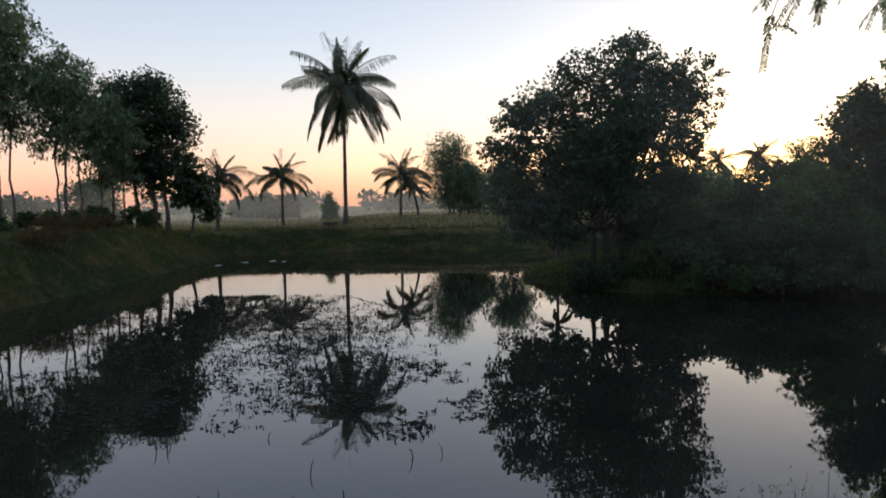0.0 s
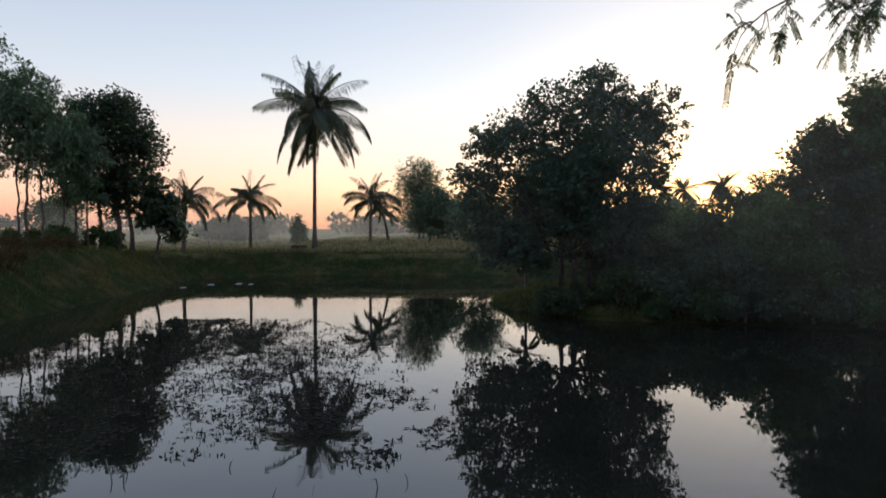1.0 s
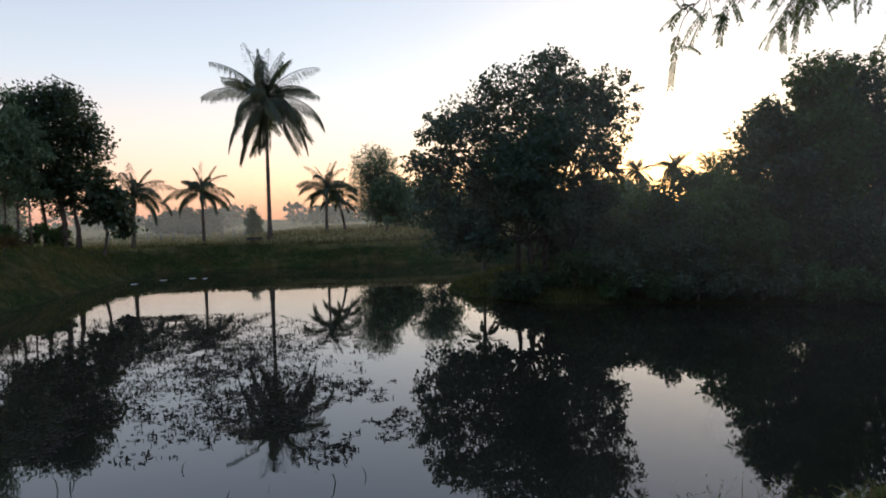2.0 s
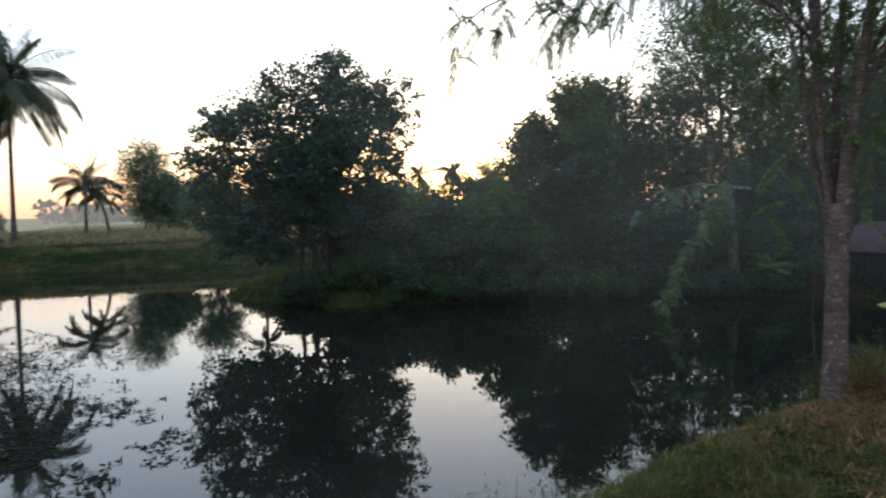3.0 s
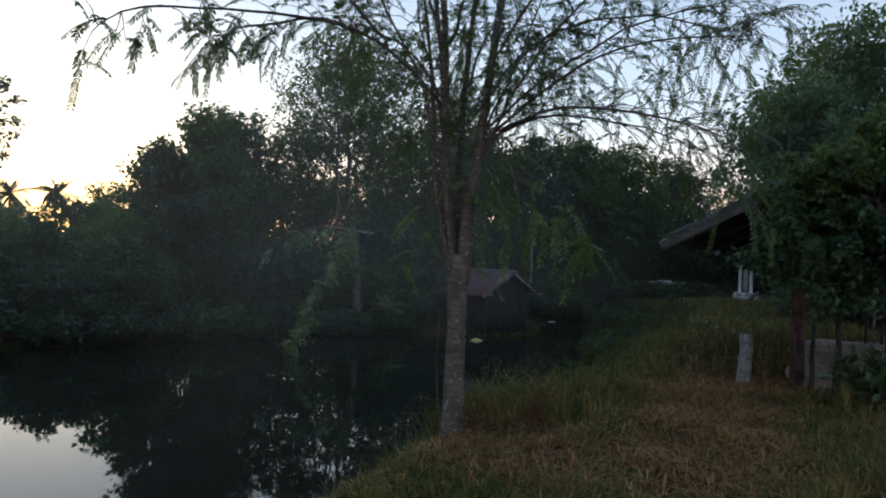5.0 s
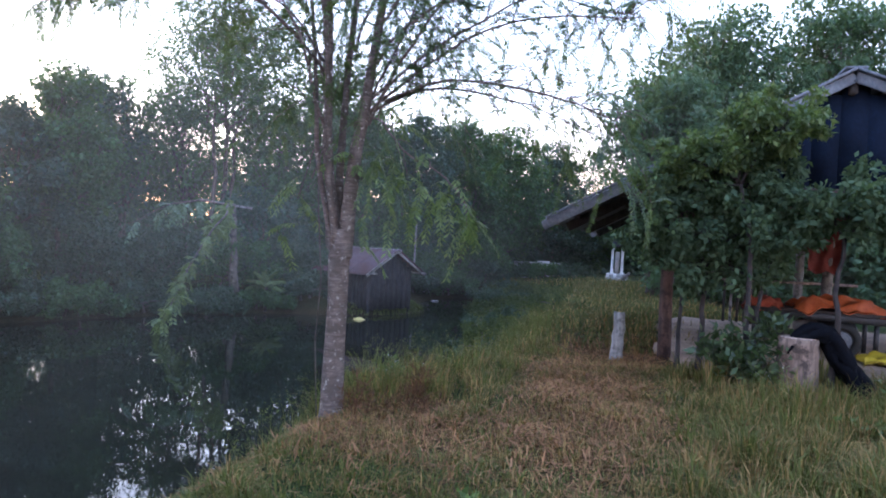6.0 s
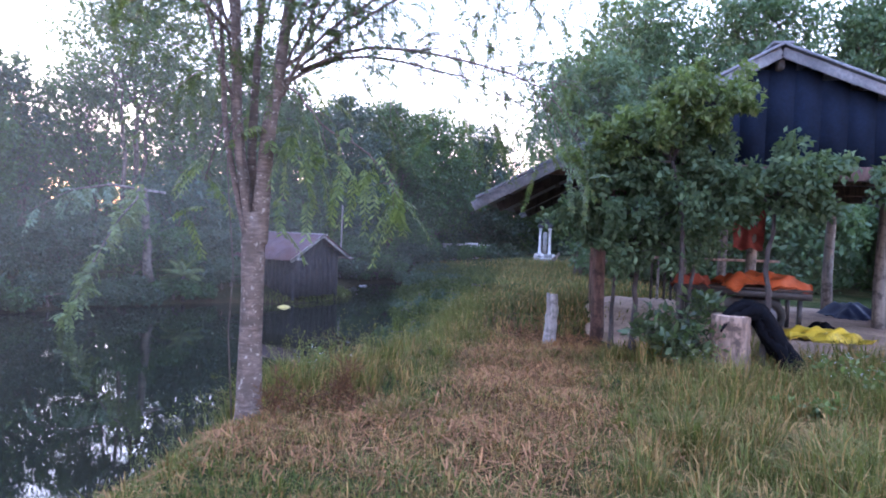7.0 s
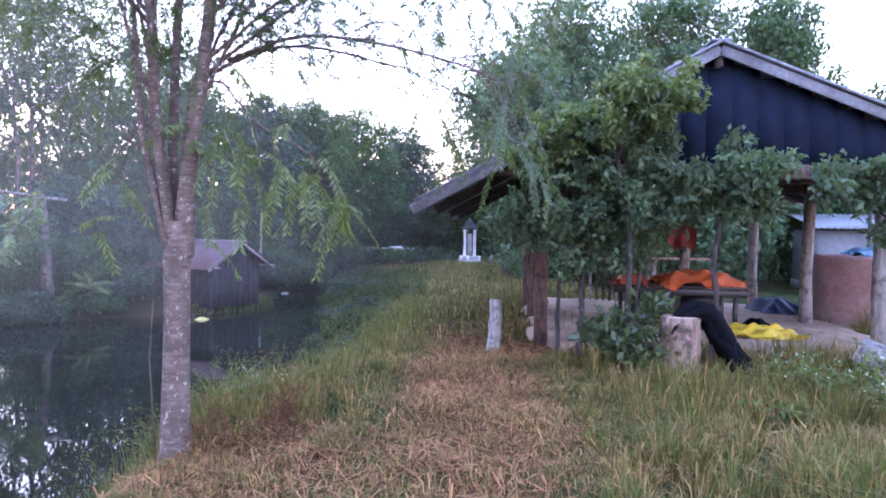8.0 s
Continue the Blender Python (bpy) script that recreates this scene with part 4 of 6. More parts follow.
def near_tree():
    rng = np.random.default_rng(77)
    x, y = 5.43, 4.38
    z = gz(x, y) - 0.05
    top = thing("feathery_tree", (x, y, z), "slim pale-barked forking tree with feathery leaves on the bank", "tree")
    R = np.array([0.418, -0.908, 0])
    B = np.array([0.908, 0.418, 0])

    def at(a, b, h):
        return R * a + B * b + np.array([0, 0, h - z])

    def wp(dx, dy, h):
        return np.array([dx, dy, h - z])

    lower = [at(0.0, 0, z - 0.1), at(0.0, 0, z + 0.12), at(-0.005, 0, 1.5), at(0.0, 0, 1.9), at(0.0, 0, 2.3), at(0.02, 0, 2.55)]
    part("trunk", Shape().tube(lower, [0.14, 0.105, 0.09, 0.086, 0.094, 0.075], 14, True, 0.1, rng), BARK_NEAR, top, "", True)
    stems = [
        ([at(-0.035, 0, 2.3), at(-0.075, 0.02, 2.7), at(-0.16, 0.03, 3.15), at(-0.18, 0.05, 3.6), at(-0.2, 0.08, 4.3), at(-0.3, 0.1, 5.6), at(-0.4, 0.2, 6.8)], 0.058),
        ([at(0.035, 0, 2.3), at(0.06, -0.02, 2.75), at(0.095, -0.03, 3.2), at(0.15, -0.03, 3.5), at(0.2, 0, 4.0), at(0.34, 0.05, 5.2), at(0.45, 0.1, 6.9)], 0.076),
        ([at(-0.02, 0.05, 2.35), at(-0.06, 0.1, 2.9), at(-0.06, 0.15, 3.4), at(-0.05, 0.25, 4.2), at(0.0, 0.5, 5.4), at(0.05, 0.7, 6.4)], 0.046),
        ([at(-0.03, -0.03, 2.4), at(-0.1, -0.1, 2.9), at(-0.12, -0.14, 3.3), at(-0.15, -0.3, 4.3), at(-0.3, -0.6, 5.5), at(-0.35, -0.8, 6.2)], 0.036),
    ]
    stems.append(([at(-0.05, -0.02, 2.3), at(-0.14, -0.04, 2.75), at(-0.24, -0.03, 3.15), at(-0.27, 0.0, 3.6), at(-0.34, 0.05, 4.4), at(-0.55, 0.1, 5.6), at(-0.7, 0.1, 6.3)], 0.028))

    def fine(pts, k=16):
        p = np.array(pts)
        u = np.linspace(0, len(p) - 1, k)
        q = np.stack([np.interp(u, np.arange(len(p)), p[:, i]) for i in range(3)], 1)
        return (q + np.roll(q, 1, 0) + np.roll(q, -1, 0))[1:-1] / 3 if k > 4 else q

    for pts, r in stems:
        q = fine([pts[0]] + list(pts) + [pts[-1]], 22)
        part("stem", Shape().tube(q, np.linspace(r, r * 0.3, len(q)), 10, True, 0.14, rng), BARK_NEAR, top, "", True)
    limbs = [
        # to the right of the fork
        [at(0.14, -0.03, 3.5), wp(0.26, -0.38, 3.84), wp(0.39, -0.8, 4.14), wp(0.59, -1.22, 4.42), wp(0.7, -1.8, 4.45), wp(0.83, -2.25, 4.4)],
        [wp(0.2, -0.25, 3.7), wp(0.34, -0.73, 3.92), wp(0.51, -1.28, 3.86), wp(0.62, -1.85, 3.72), wp(0.62, -2.2, 3.52)],
        [at(0.2, 0, 3.95), at(0.5, 0.1, 4.4), at(1.0, 0.2, 4.7), at(1.7, 0.3, 4.75), at(2.4, 0.3, 4.55)],
        [at(0.25, 0, 4.4), at(0.6, 0.1, 5.1), at(1.3, 0.2, 5.6), at(2.0, 0.1, 5.5)],
        [at(0.12, 0.02, 3.45), at(0.24, 0.1, 3.55), at(0.36, 0.05, 3.35), at(0.5, 0, 3.15), at(0.9, 0, 3.0), at(1.05, 0, 2.75)],
        # to the left
        [at(-0.2, 0.08, 3.9), wp(-0.6, 0.4, 4.4), wp(-1.12, 0.66, 4.5), wp(-1.5, 0.78, 4.45), wp(-2.0, 0.8, 4.36), wp(-2.33, 0.79, 4.24), wp(-2.9, 0.57, 4.05), wp(-3.2, 0.42, 3.8)],
        [wp(-0.9, 0.58, 4.46), wp(-1.2, 0.75, 4.5), wp(-1.54, 0.76, 4.34), wp(-1.85, 0.81, 4.24), wp(-2.05, 0.78, 4.12)],
        [wp(-0.6, 0.4, 4.4), wp(-1.0, 0.6, 4.75), wp(-1.5, 0.9, 4.95), wp(-2.1, 1.0, 5.0)],
        [at(-0.18, 0.05, 3.95), at(-0.5, 0.3, 4.4), at(-0.9, 0.5, 4.75), at(-1.3, 0.6, 4.9)],
        [at(-0.2, 0.05, 4.4), at(-0.5, -0.3, 5.3), at(-1.2, -0.6, 5.8), at(-1.9, -0.9, 5.7)],
        # upright wands fanning out of the fork
        [at(0.1, 0, 3.4), at(0.3, 0.2, 4.0), at(0.6, 0.35, 4.8), at(0.85, 0.5, 5.7)],
        [at(0.1, -0.02, 3.45), at(0.4, -0.2, 4.1), at(0.85, -0.3, 4.7), at(1.4, -0.4, 5.2)],
        [at(-0.16, 0.03, 3.3), at(-0.35, 0.2, 4.0), at(-0.6, 0.3, 4.8), at(-0.8, 0.4, 5.7)],
        [at(-0.1, -0.1, 3.3), at(-0.3, -0.3, 4.1), at(-0.7, -0.4, 4.9), at(-1.0, -0.5, 5.6)],
        [at(0.15, 0, 3.55), at(0.5, 0.05, 3.95), at(1.1, 0.1, 4.35), at(1.8, 0.15, 4.75), at(2.4, 0.1, 4.8)],
        [at(0.13, 0, 3.5), at(0.45, 0.15, 3.75), at(0.9, 0.3, 3.85), at(1.5, 0.4, 3.8), at(2.0, 0.4, 3.6)],
        # towards the back and the front
        [at(0.0, 0.3, 4.2), at(0.1, 0.9, 4.9), at(0.3, 1.6, 5.2), at(0.4, 2.2, 5.0)],
        [at(-0.1, -0.3, 4.4), at(0.2, -0.9, 4.9), at(0.5, -1.5, 5.0), at(0.6, -2.0, 4.8)],
        [at(0.3, 0, 5.0), at(0.4, 0.4, 6.0), at(0.7, 0.8, 6.6)], [at(-0.3, 0, 5.3), at(-0.6, 0.3, 6.3), at(-1.0, 0.5, 6.7)],
    ]
    leaves = Shape()
    low_leaves = Shape()
    for li, pts in enumerate(limbs):
        q = fine([pts[0]] + pts + [pts[-1]], 18)
        q = q + np.cumsum(rng.normal(size=q.shape), 0) * (0.006 if li in (0, 1, 5, 6) else 0.016)
        wood = Shape().tube(q, np.linspace(0.012 if li == 4 else 0.018, 0.004, len(q)), 7, True)
        low = li == 4
        for i in range(4, len(q)):
            for rep in range(1 if low else 3 if li not in (5, 6, 7) else 2):
                t0 = unit(q[i] - q[i - 1])
                w = unit(t0 * 0.7 + unit(rng.normal(size=3)) * 0.9 + np.array([0, 0, 0.05]))
                ln = (0.2 if low else 0.35 + 0.45 * rng.random()) * (1.2 - 0.5 * i / len(q)) * (0.42 if li in (5, 6, 7) else 1.0)
                tw = bent(q[i], q[i] + w * ln, rng, 0.15, 5)
                tw[:, 2] -= np.linspace(0, 1, 5) ** 2 * ln * 0.3
                wood.tube(tw, np.linspace(0.005, 0.0015, 5), 4, False)
                for j in ((4,) if low else (2, 3, 4, 4)):
                    if low:
                        compound_leaf(rng, tw[j], unit(rng.normal(size=3) * 0.5 + w * 0.6 + np.array([0, 0, -0.5])), 0.26 + 0.1 * rng.random(), 10, 0.078, 0.021, low_leaves, 0.9)
                    elif rng.random() < (0.56 if li in (5, 6, 7) else 0.54):
                        compound_leaf(rng, tw[j], unit(rng.normal(size=3) * 0.6 + w * 0.7 + np.array([0, 0, -0.15])), (0.24 + 0.15 * rng.random()) * (0.62 if li in (5, 6, 7) else 1.0), 15, 0.044, 0.0125, leaves, 0.8)
        part("branch", wood, BARK_NEAR, top, "", True)
    # inner foliage close to the stems
    for i in range(400):
        b = at(rng.normal() * 0.55 - 0.12, rng.normal() * 0.5, 3.55 + 2.7 * rng.random())
        compound_leaf(rng, b, unit(rng.normal(size=3) + np.array([0, 0, -0.2])), 0.25 + 0.15 * rng.random(), 15, 0.046, 0.0135, leaves, 0.9)
    # pale hanging leaves below the crown
    for a, b, h, n in ((0.2, -0.1, 3.1, 7), (0.42, 0, 3.12, 8), (0.55, 0, 3.0, 5), (-0.35, 0.2, 3.0, 6), (-0.45, 0.2, 2.75, 3), (0.92, 0, 2.92, 8), (1.05, 0, 2.7, 6), (0.12, 0.1, 2.6, 4)):
        for i in range(n):
            c = at(a + rng.normal() * 0.1, b + rng.normal() * 0.1, h + rng.normal() * 0.08)
            compound_leaf(rng, c, unit(rng.normal(size=3) * 0.7 + np.array([0, 0, -0.5])), 0.3, 10, 0.078, 0.021, low_leaves, 0.9)
    for a, h0 in ((-0.33, 3.0), (-0.45, 2.8), (0.13, 3.0)):
        low_stem = Shape().tube([at(a * 0.3, 0.05, 3.3), at(a * 0.7, 0.15, 3.25), at(a, 0.2, h0)], [0.01, 0.008, 0.005], 5)
        part("twig", low_stem, BARK_NEAR, top, "", True)
    part("crown", leaves, LEAF_NEAR, top)
    part("low_foliage", low_leaves, LEAF_FRESH, top, "pale green hanging leaves")
    # a dead creeper on the trunk
    cr = Shape().tube([at(-0.12, -0.05, z), at(-0.17, -0.05, 1.6), at(-0.14, -0.06, 2.1), at(-0.2, -0.03, 2.7), at(-0.24, 0, 3.2)], [0.006, 0.006, 0.005, 0.005, 0.004], 5)
    part("creeper_stem", cr, BARK, top, "thin dry creeper stem", True)


near_tree()

# ---- posts ----


def old_post(name, x, y, z, h, r, mat, label, lean=(0, 0), taper=0.9, seed=1, cut=0.04):
    """A rough round post with a split, slanting top."""
    rng = np.random.default_rng(seed)
    k = 9
    t = np.linspace(0, 1, k)
    path = np.stack([lean[0] * t, lean[1] * t, h * t], 1) + rng.normal(size=(k, 3)) * r * 0.08
    s = Shape().tube(path, r * (1 + 0.25 * np.exp(-t * 8)) * (1 - (1 - taper) * t), 12, True, 0.16, rng)
    s.v[-1][-12:, 2] += cut * np.sin(np.arange(12) * 0.52 + 0.4) + rng.normal(size=12) * cut * 0.5
    return whole(name, s, mat, label, "post", "", "", True, Matrix.Translation((x, y, z)))

# ---- far bank: trough, fence ----
trough = thing("feed_trough", (-7.0, 40.0, gz(-7.0, 40.0), 0, 0, 8), "low dark wooden trough on the field edge", "trough")
for nm, lo, hi in (("base", (-0.4, -0.2, 0.05), (0.4, 0.2, 0.1)), ("side", (-0.42, -0.22, 0.03), (0.42, -0.18, 0.3)), ("side", (-0.42, 0.18, 0.03), (0.42, 0.22, 0.3)), ("end", (-0.42, -0.18, 0.03), (-0.38, 0.18, 0.3)), ("end", (0.38, -0.18, 0.03), (0.42, 0.18, 0.3)), ("foot", (-0.35, -0.2, -0.05), (-0.28, 0.2, 0.05)), ("foot", (0.28, -0.2, -0.05), (0.35, 0.2, 0.05))):
    part(nm, Shape().box(lo, hi), WOOD_DARK, trough)
fence = thing("fence", (-17.5, 47, gz(-17.5, 47)), "thin weathered post and wire fence across the field", "fence")
for i in range(12):
    q = Shape().tube([(i * 0.75, i * 0.2, -0.3), (i * 0.75 + 0.03, i * 0.2, 0.4), (i * 0.75, i * 0.2, 0.75)], [0.05, 0.045, 0.035], 6)
    part("fence_post", q, WOOD_GREY, fence)
for h in (0.3, 0.62):
    part("wire", Shape().tube([(0, 0, h), (4.1, 1.1, h - 0.03), (8.25, 2.2, h)], 0.008, 4), IRON, fence)

# ---- plants and posts on the bank across the water ----
old_post("dead_tree_stem", 16.05, 15.9, 0.55, 2.6, 0.12, BARK_PALM, "bare grey-brown tree stem standing at the water's edge", (-0.3, -0.1), 0.75, 3, 0.06)


def leafy_arm(name, pts, label, seed, leaflets, size, mat, n):
    """A long arching branch lined with drooping leaves."""
    rng = np.random.default_rng(seed)
    p = np.array(pts, float)
    o = p[0].copy()
    top = thing(name, tuple(o), label, "branch")
    u = np.linspace(0, len(p) - 1, 18)
    q = np.stack([np.interp(u, np.arange(len(p)), p[:, i]) for i in range(3)], 1) - o
    part("stem", Shape().tube(q, np.linspace(0.035, 0.008, 18), 6), BARK, top, "", True)
    s = Shape()
    for k in range(n):
        i = rng.integers(2, 18)
        w = unit(rng.normal(size=3) * 0.7 + np.array([0, 0, -0.6]))
        compound_leaf(rng, q[i] + rng.normal(size=3) * 0.02, w, size * (0.7 + 0.5 * rng.random()), leaflets, size * 0.42, size * 0.17, s, 0.7)
    part("foliage", s, mat, top)


leafy_arm("hanging_branch", [(15.45, 15.7, 3.1), (14.4, 14.7, 3.05), (13.58, 13.83, 2.85), (12.96, 13.73, 2.38), (12.23, 13.59, 1.59), (11.61, 13.34, 0.87), (11.2, 13.25, 0.38)], "long leafy branch drooping to the water", 5, 6, 0.36, LEAF_FRESH, 90)
leafy_arm("hanging_branch", [(15.5, 15.7, 3.12), (14.6, 15.9, 3.2), (13.4, 15.8, 3.0), (12.2, 15.7, 2.45)], "grey-green leafy branch leaning over the bank", 6, 5, 0.4, LEAF_EUC, 26)
whole("plank", Shape().beam((-0.95, 0, 0), (0.55, 0, 0), 0.16, 0.07), WOOD_GREY, "long grey plank lying across the bare stem", "plank", "", "", False, pose(15.78, 15.82, 3.13, 0, 6, -42))


def small_palm(x, y, z, n, ln, seed, label):
    rng = np.random.default_rng(seed)
    top = thing("palm_seedling", (x, y, z), label, "plant")
    part("stalk", Shape().tube([(0, 0, gz(x, y) - z - 0.1), (0, 0, 0.05), (0, 0, 0.15)], [0.05, 0.045, 0.02], 7), BARK_PALM, top)
    me = [frond_mesh(ln, e, 60, rng, 3.0) for e in (70, 40, 15)]
    for i in range(n):
        part("frond", me[i % 3], LEAF_FRESH, top, "", False, Matrix.Translation((0, 0, 0.1)) @ Matrix.Rotation(i * 2.4, 4, "Z"))


small_palm(16.18, 14.75, 0.7, 15, 0.62, 4, "small bright green palm seedling on the bank")

# ---- the small hut at the water ----


def corrugated(s, o, along, down, wave=0.09, amp=0.018, thick=0.006):
    """A corrugated sheet: o a corner, along its width, down its length."""
    o, along, down = (np.array(v, float) for v in (o, along, down))
    n = max(6, int(np.linalg.norm(along) / wave * 4))
    up = unit(np.cross(along, down))
    if up[2] < 0:
        up = -up
    t = np.linspace(0, 1, n)[:, None]
    prof = o + along * t + up * amp * np.sin(t * np.linalg.norm(along) / wave * 2 * np.pi)
    rows = [prof, prof + down, prof - up * thick, prof + down - up * thick]
    v = np.concatenate(rows)
    f = []
    for i in range(n - 1):
        f += [(i, i + 1, n + i + 1, n + i), (2 * n + i, 3 * n + i, 3 * n + i + 1, 2 * n + i + 1), (i, 2 * n + i, 2 * n + i + 1, i + 1), (n + i, n + i + 1, 3 * n + i + 1, 3 * n + i)]
    s.add(v, f)
    return s


def water_hut():
    top = thing("hut", (19.3, 13.25, 0.05, 0, 0, -104), "small dark plank hut with a rusty tin roof at the water", "hut")
    # local x runs along the ridge, y across
    W, E, P = 1.15, 1.3, 2.0
    for sx in (-1.0, 0, 1.0):
        for sy in (-0.89, 0.89):
            part("post", Shape().tube([(sx, sy, -0.8), (sx + 0.02, sy, 0.5), (sx, sy, E + 0.05)], [0.05, 0.05, 0.045], 7), HUT_WOOD, top)
    part("floor", Shape().box((-1.03, -0.9, 0.3), (1.03, 0.9, 0.36)), HUT_WOOD, top)
    k = 11
    for side in (-0.92, 0.92):
        for i in range(k):
            x0 = -1.04 + i * 2.08 / k
            part("plank", Shape().box((x0, side - 0.012, 0.1 + 0.03 * (i % 3)), (x0 + 2.08 / k - 0.004, side + 0.012, E - 0.02)), HUT_WOOD, top)
    for end in (-1.05, 1.05):
        for i in range(8):
            y0 = -0.9 + i * 1.8 / 8
            h = E + (P - E) * (1 - abs(y0 + 0.11) / W) - 0.06
            part("plank", Shape().box((end - 0.012, y0, 0.1 + 0.03 * (i % 2)), (end + 0.012, y0 + 0.221, h)), HUT_WOOD, top)
    for sg in (-1, 1):
        for i in range(3):
            part("roof_sheet", corrugated(Shape(), (-1.32 + i * 0.88, 0, P + 0.004 * i), (0.92, 0, 0), (0, sg * W * 1.12, -(P - E) * 1.12)), ROOF_RUST, top)
        part("barge_board", Shape().beam((1.31, 0, P - 0.05), (1.31, sg * W * 1.1, E - 0.1), 0.03, 0.09), WOOD_GREY, top, "weathered pale edge board")
    part("ridge_pole", Shape().tube([(-1.35, 0, P - 0.04), (1.45, 0, P - 0.02)], [0.04, 0.04], 7), WOOD_GREY, top)
    for y in (-1.08, 1.08):
        part("purlin", Shape().tube([(-1.3, y, E - 0.03), (1.55, y, E - 0.03)], [0.035, 0.03], 6), WOOD_GREY, top)


water_hut()
can = thing("plastic_container", (25.6, 14.6, gz(25.6, 14.6), 0, 0, 20), "pale plastic container with a turquoise lid on the bank", "container")
part("body", Shape().tube([(0, 0, -0.05), (0, 0, 0.03), (0, 0, 0.5), (0, 0, 0.62)], [0.2, 0.24, 0.25, 0.2], 14), WHITEWASH, can, "", True)
part("lid", Shape().tube([(0, 0, 0.61), (0, 0, 0.66), (0, 0, 0.76), (0, 0, 0.8)], [0.2, 0.22, 0.18, 0.06], 14), TURQUOISE, can, "turquoise plastic lid", True)
old_post("mooring_post", 24.6, 14.6, 0.1, 2.94, 0.04, WOOD_GREY, "thin grey pole standing by the hut", (0.05, 0), 0.8, 12)
s = Shape().tube([(0, 0, -0.09), (0, 0, -0.06), (0, 0, 0), (0, 0, 0.05), (0, 0, 0.09), (0, 0, 0.11)], [0.05, 0.16, 0.2, 0.18, 0.1, 0.03], 16)
buoy = thing("float_drum", (17.2, 12.1, -0.04), "yellow plastic float lying on the water", "float")
part("body", s, YELLOW_FADED, buoy, "", True)
part("ring", Shape().tube([(0.205 * math.cos(a), 0.205 * math.sin(a), 0.0) for a in np.linspace(0, 2 * np.pi, 20)], 0.012, 5, False), RUBBER, buoy, "dark cord round it")
whole("floating_leaf", Shape().tube([(-0.16, 0, 0.01), (-0.08, 0, 0.02), (0.05, 0, 0.03), (0.16, 0.02, 0.02)], [0.006, 0.016, 0.014, 0.005], 6), WHITE, "pale floating scrap on the water", "scrap", "", "", True, pose(24.4, 13.45, 0, 0, 0, -50))
for i, (x, y) in enumerate([(-9.3, 31.0), (-8.2, 31.5), (-10.0, 29.5), (-7.6, 31.2)]):
    whole("floating_leaf", Shape().tube([(-0.16, 0, 0.0), (-0.06, 0, 0.01), (0.06, 0.02, 0.01), (0.16, 0, 0.0)], [0.008, 0.018, 0.018, 0.008], 6), WHITE, "pale floating scrap on the water", "scrap", "", "floating scraps", True, pose(x, y, 0, 0, 0, 20 * i))

# ---- the shed ----


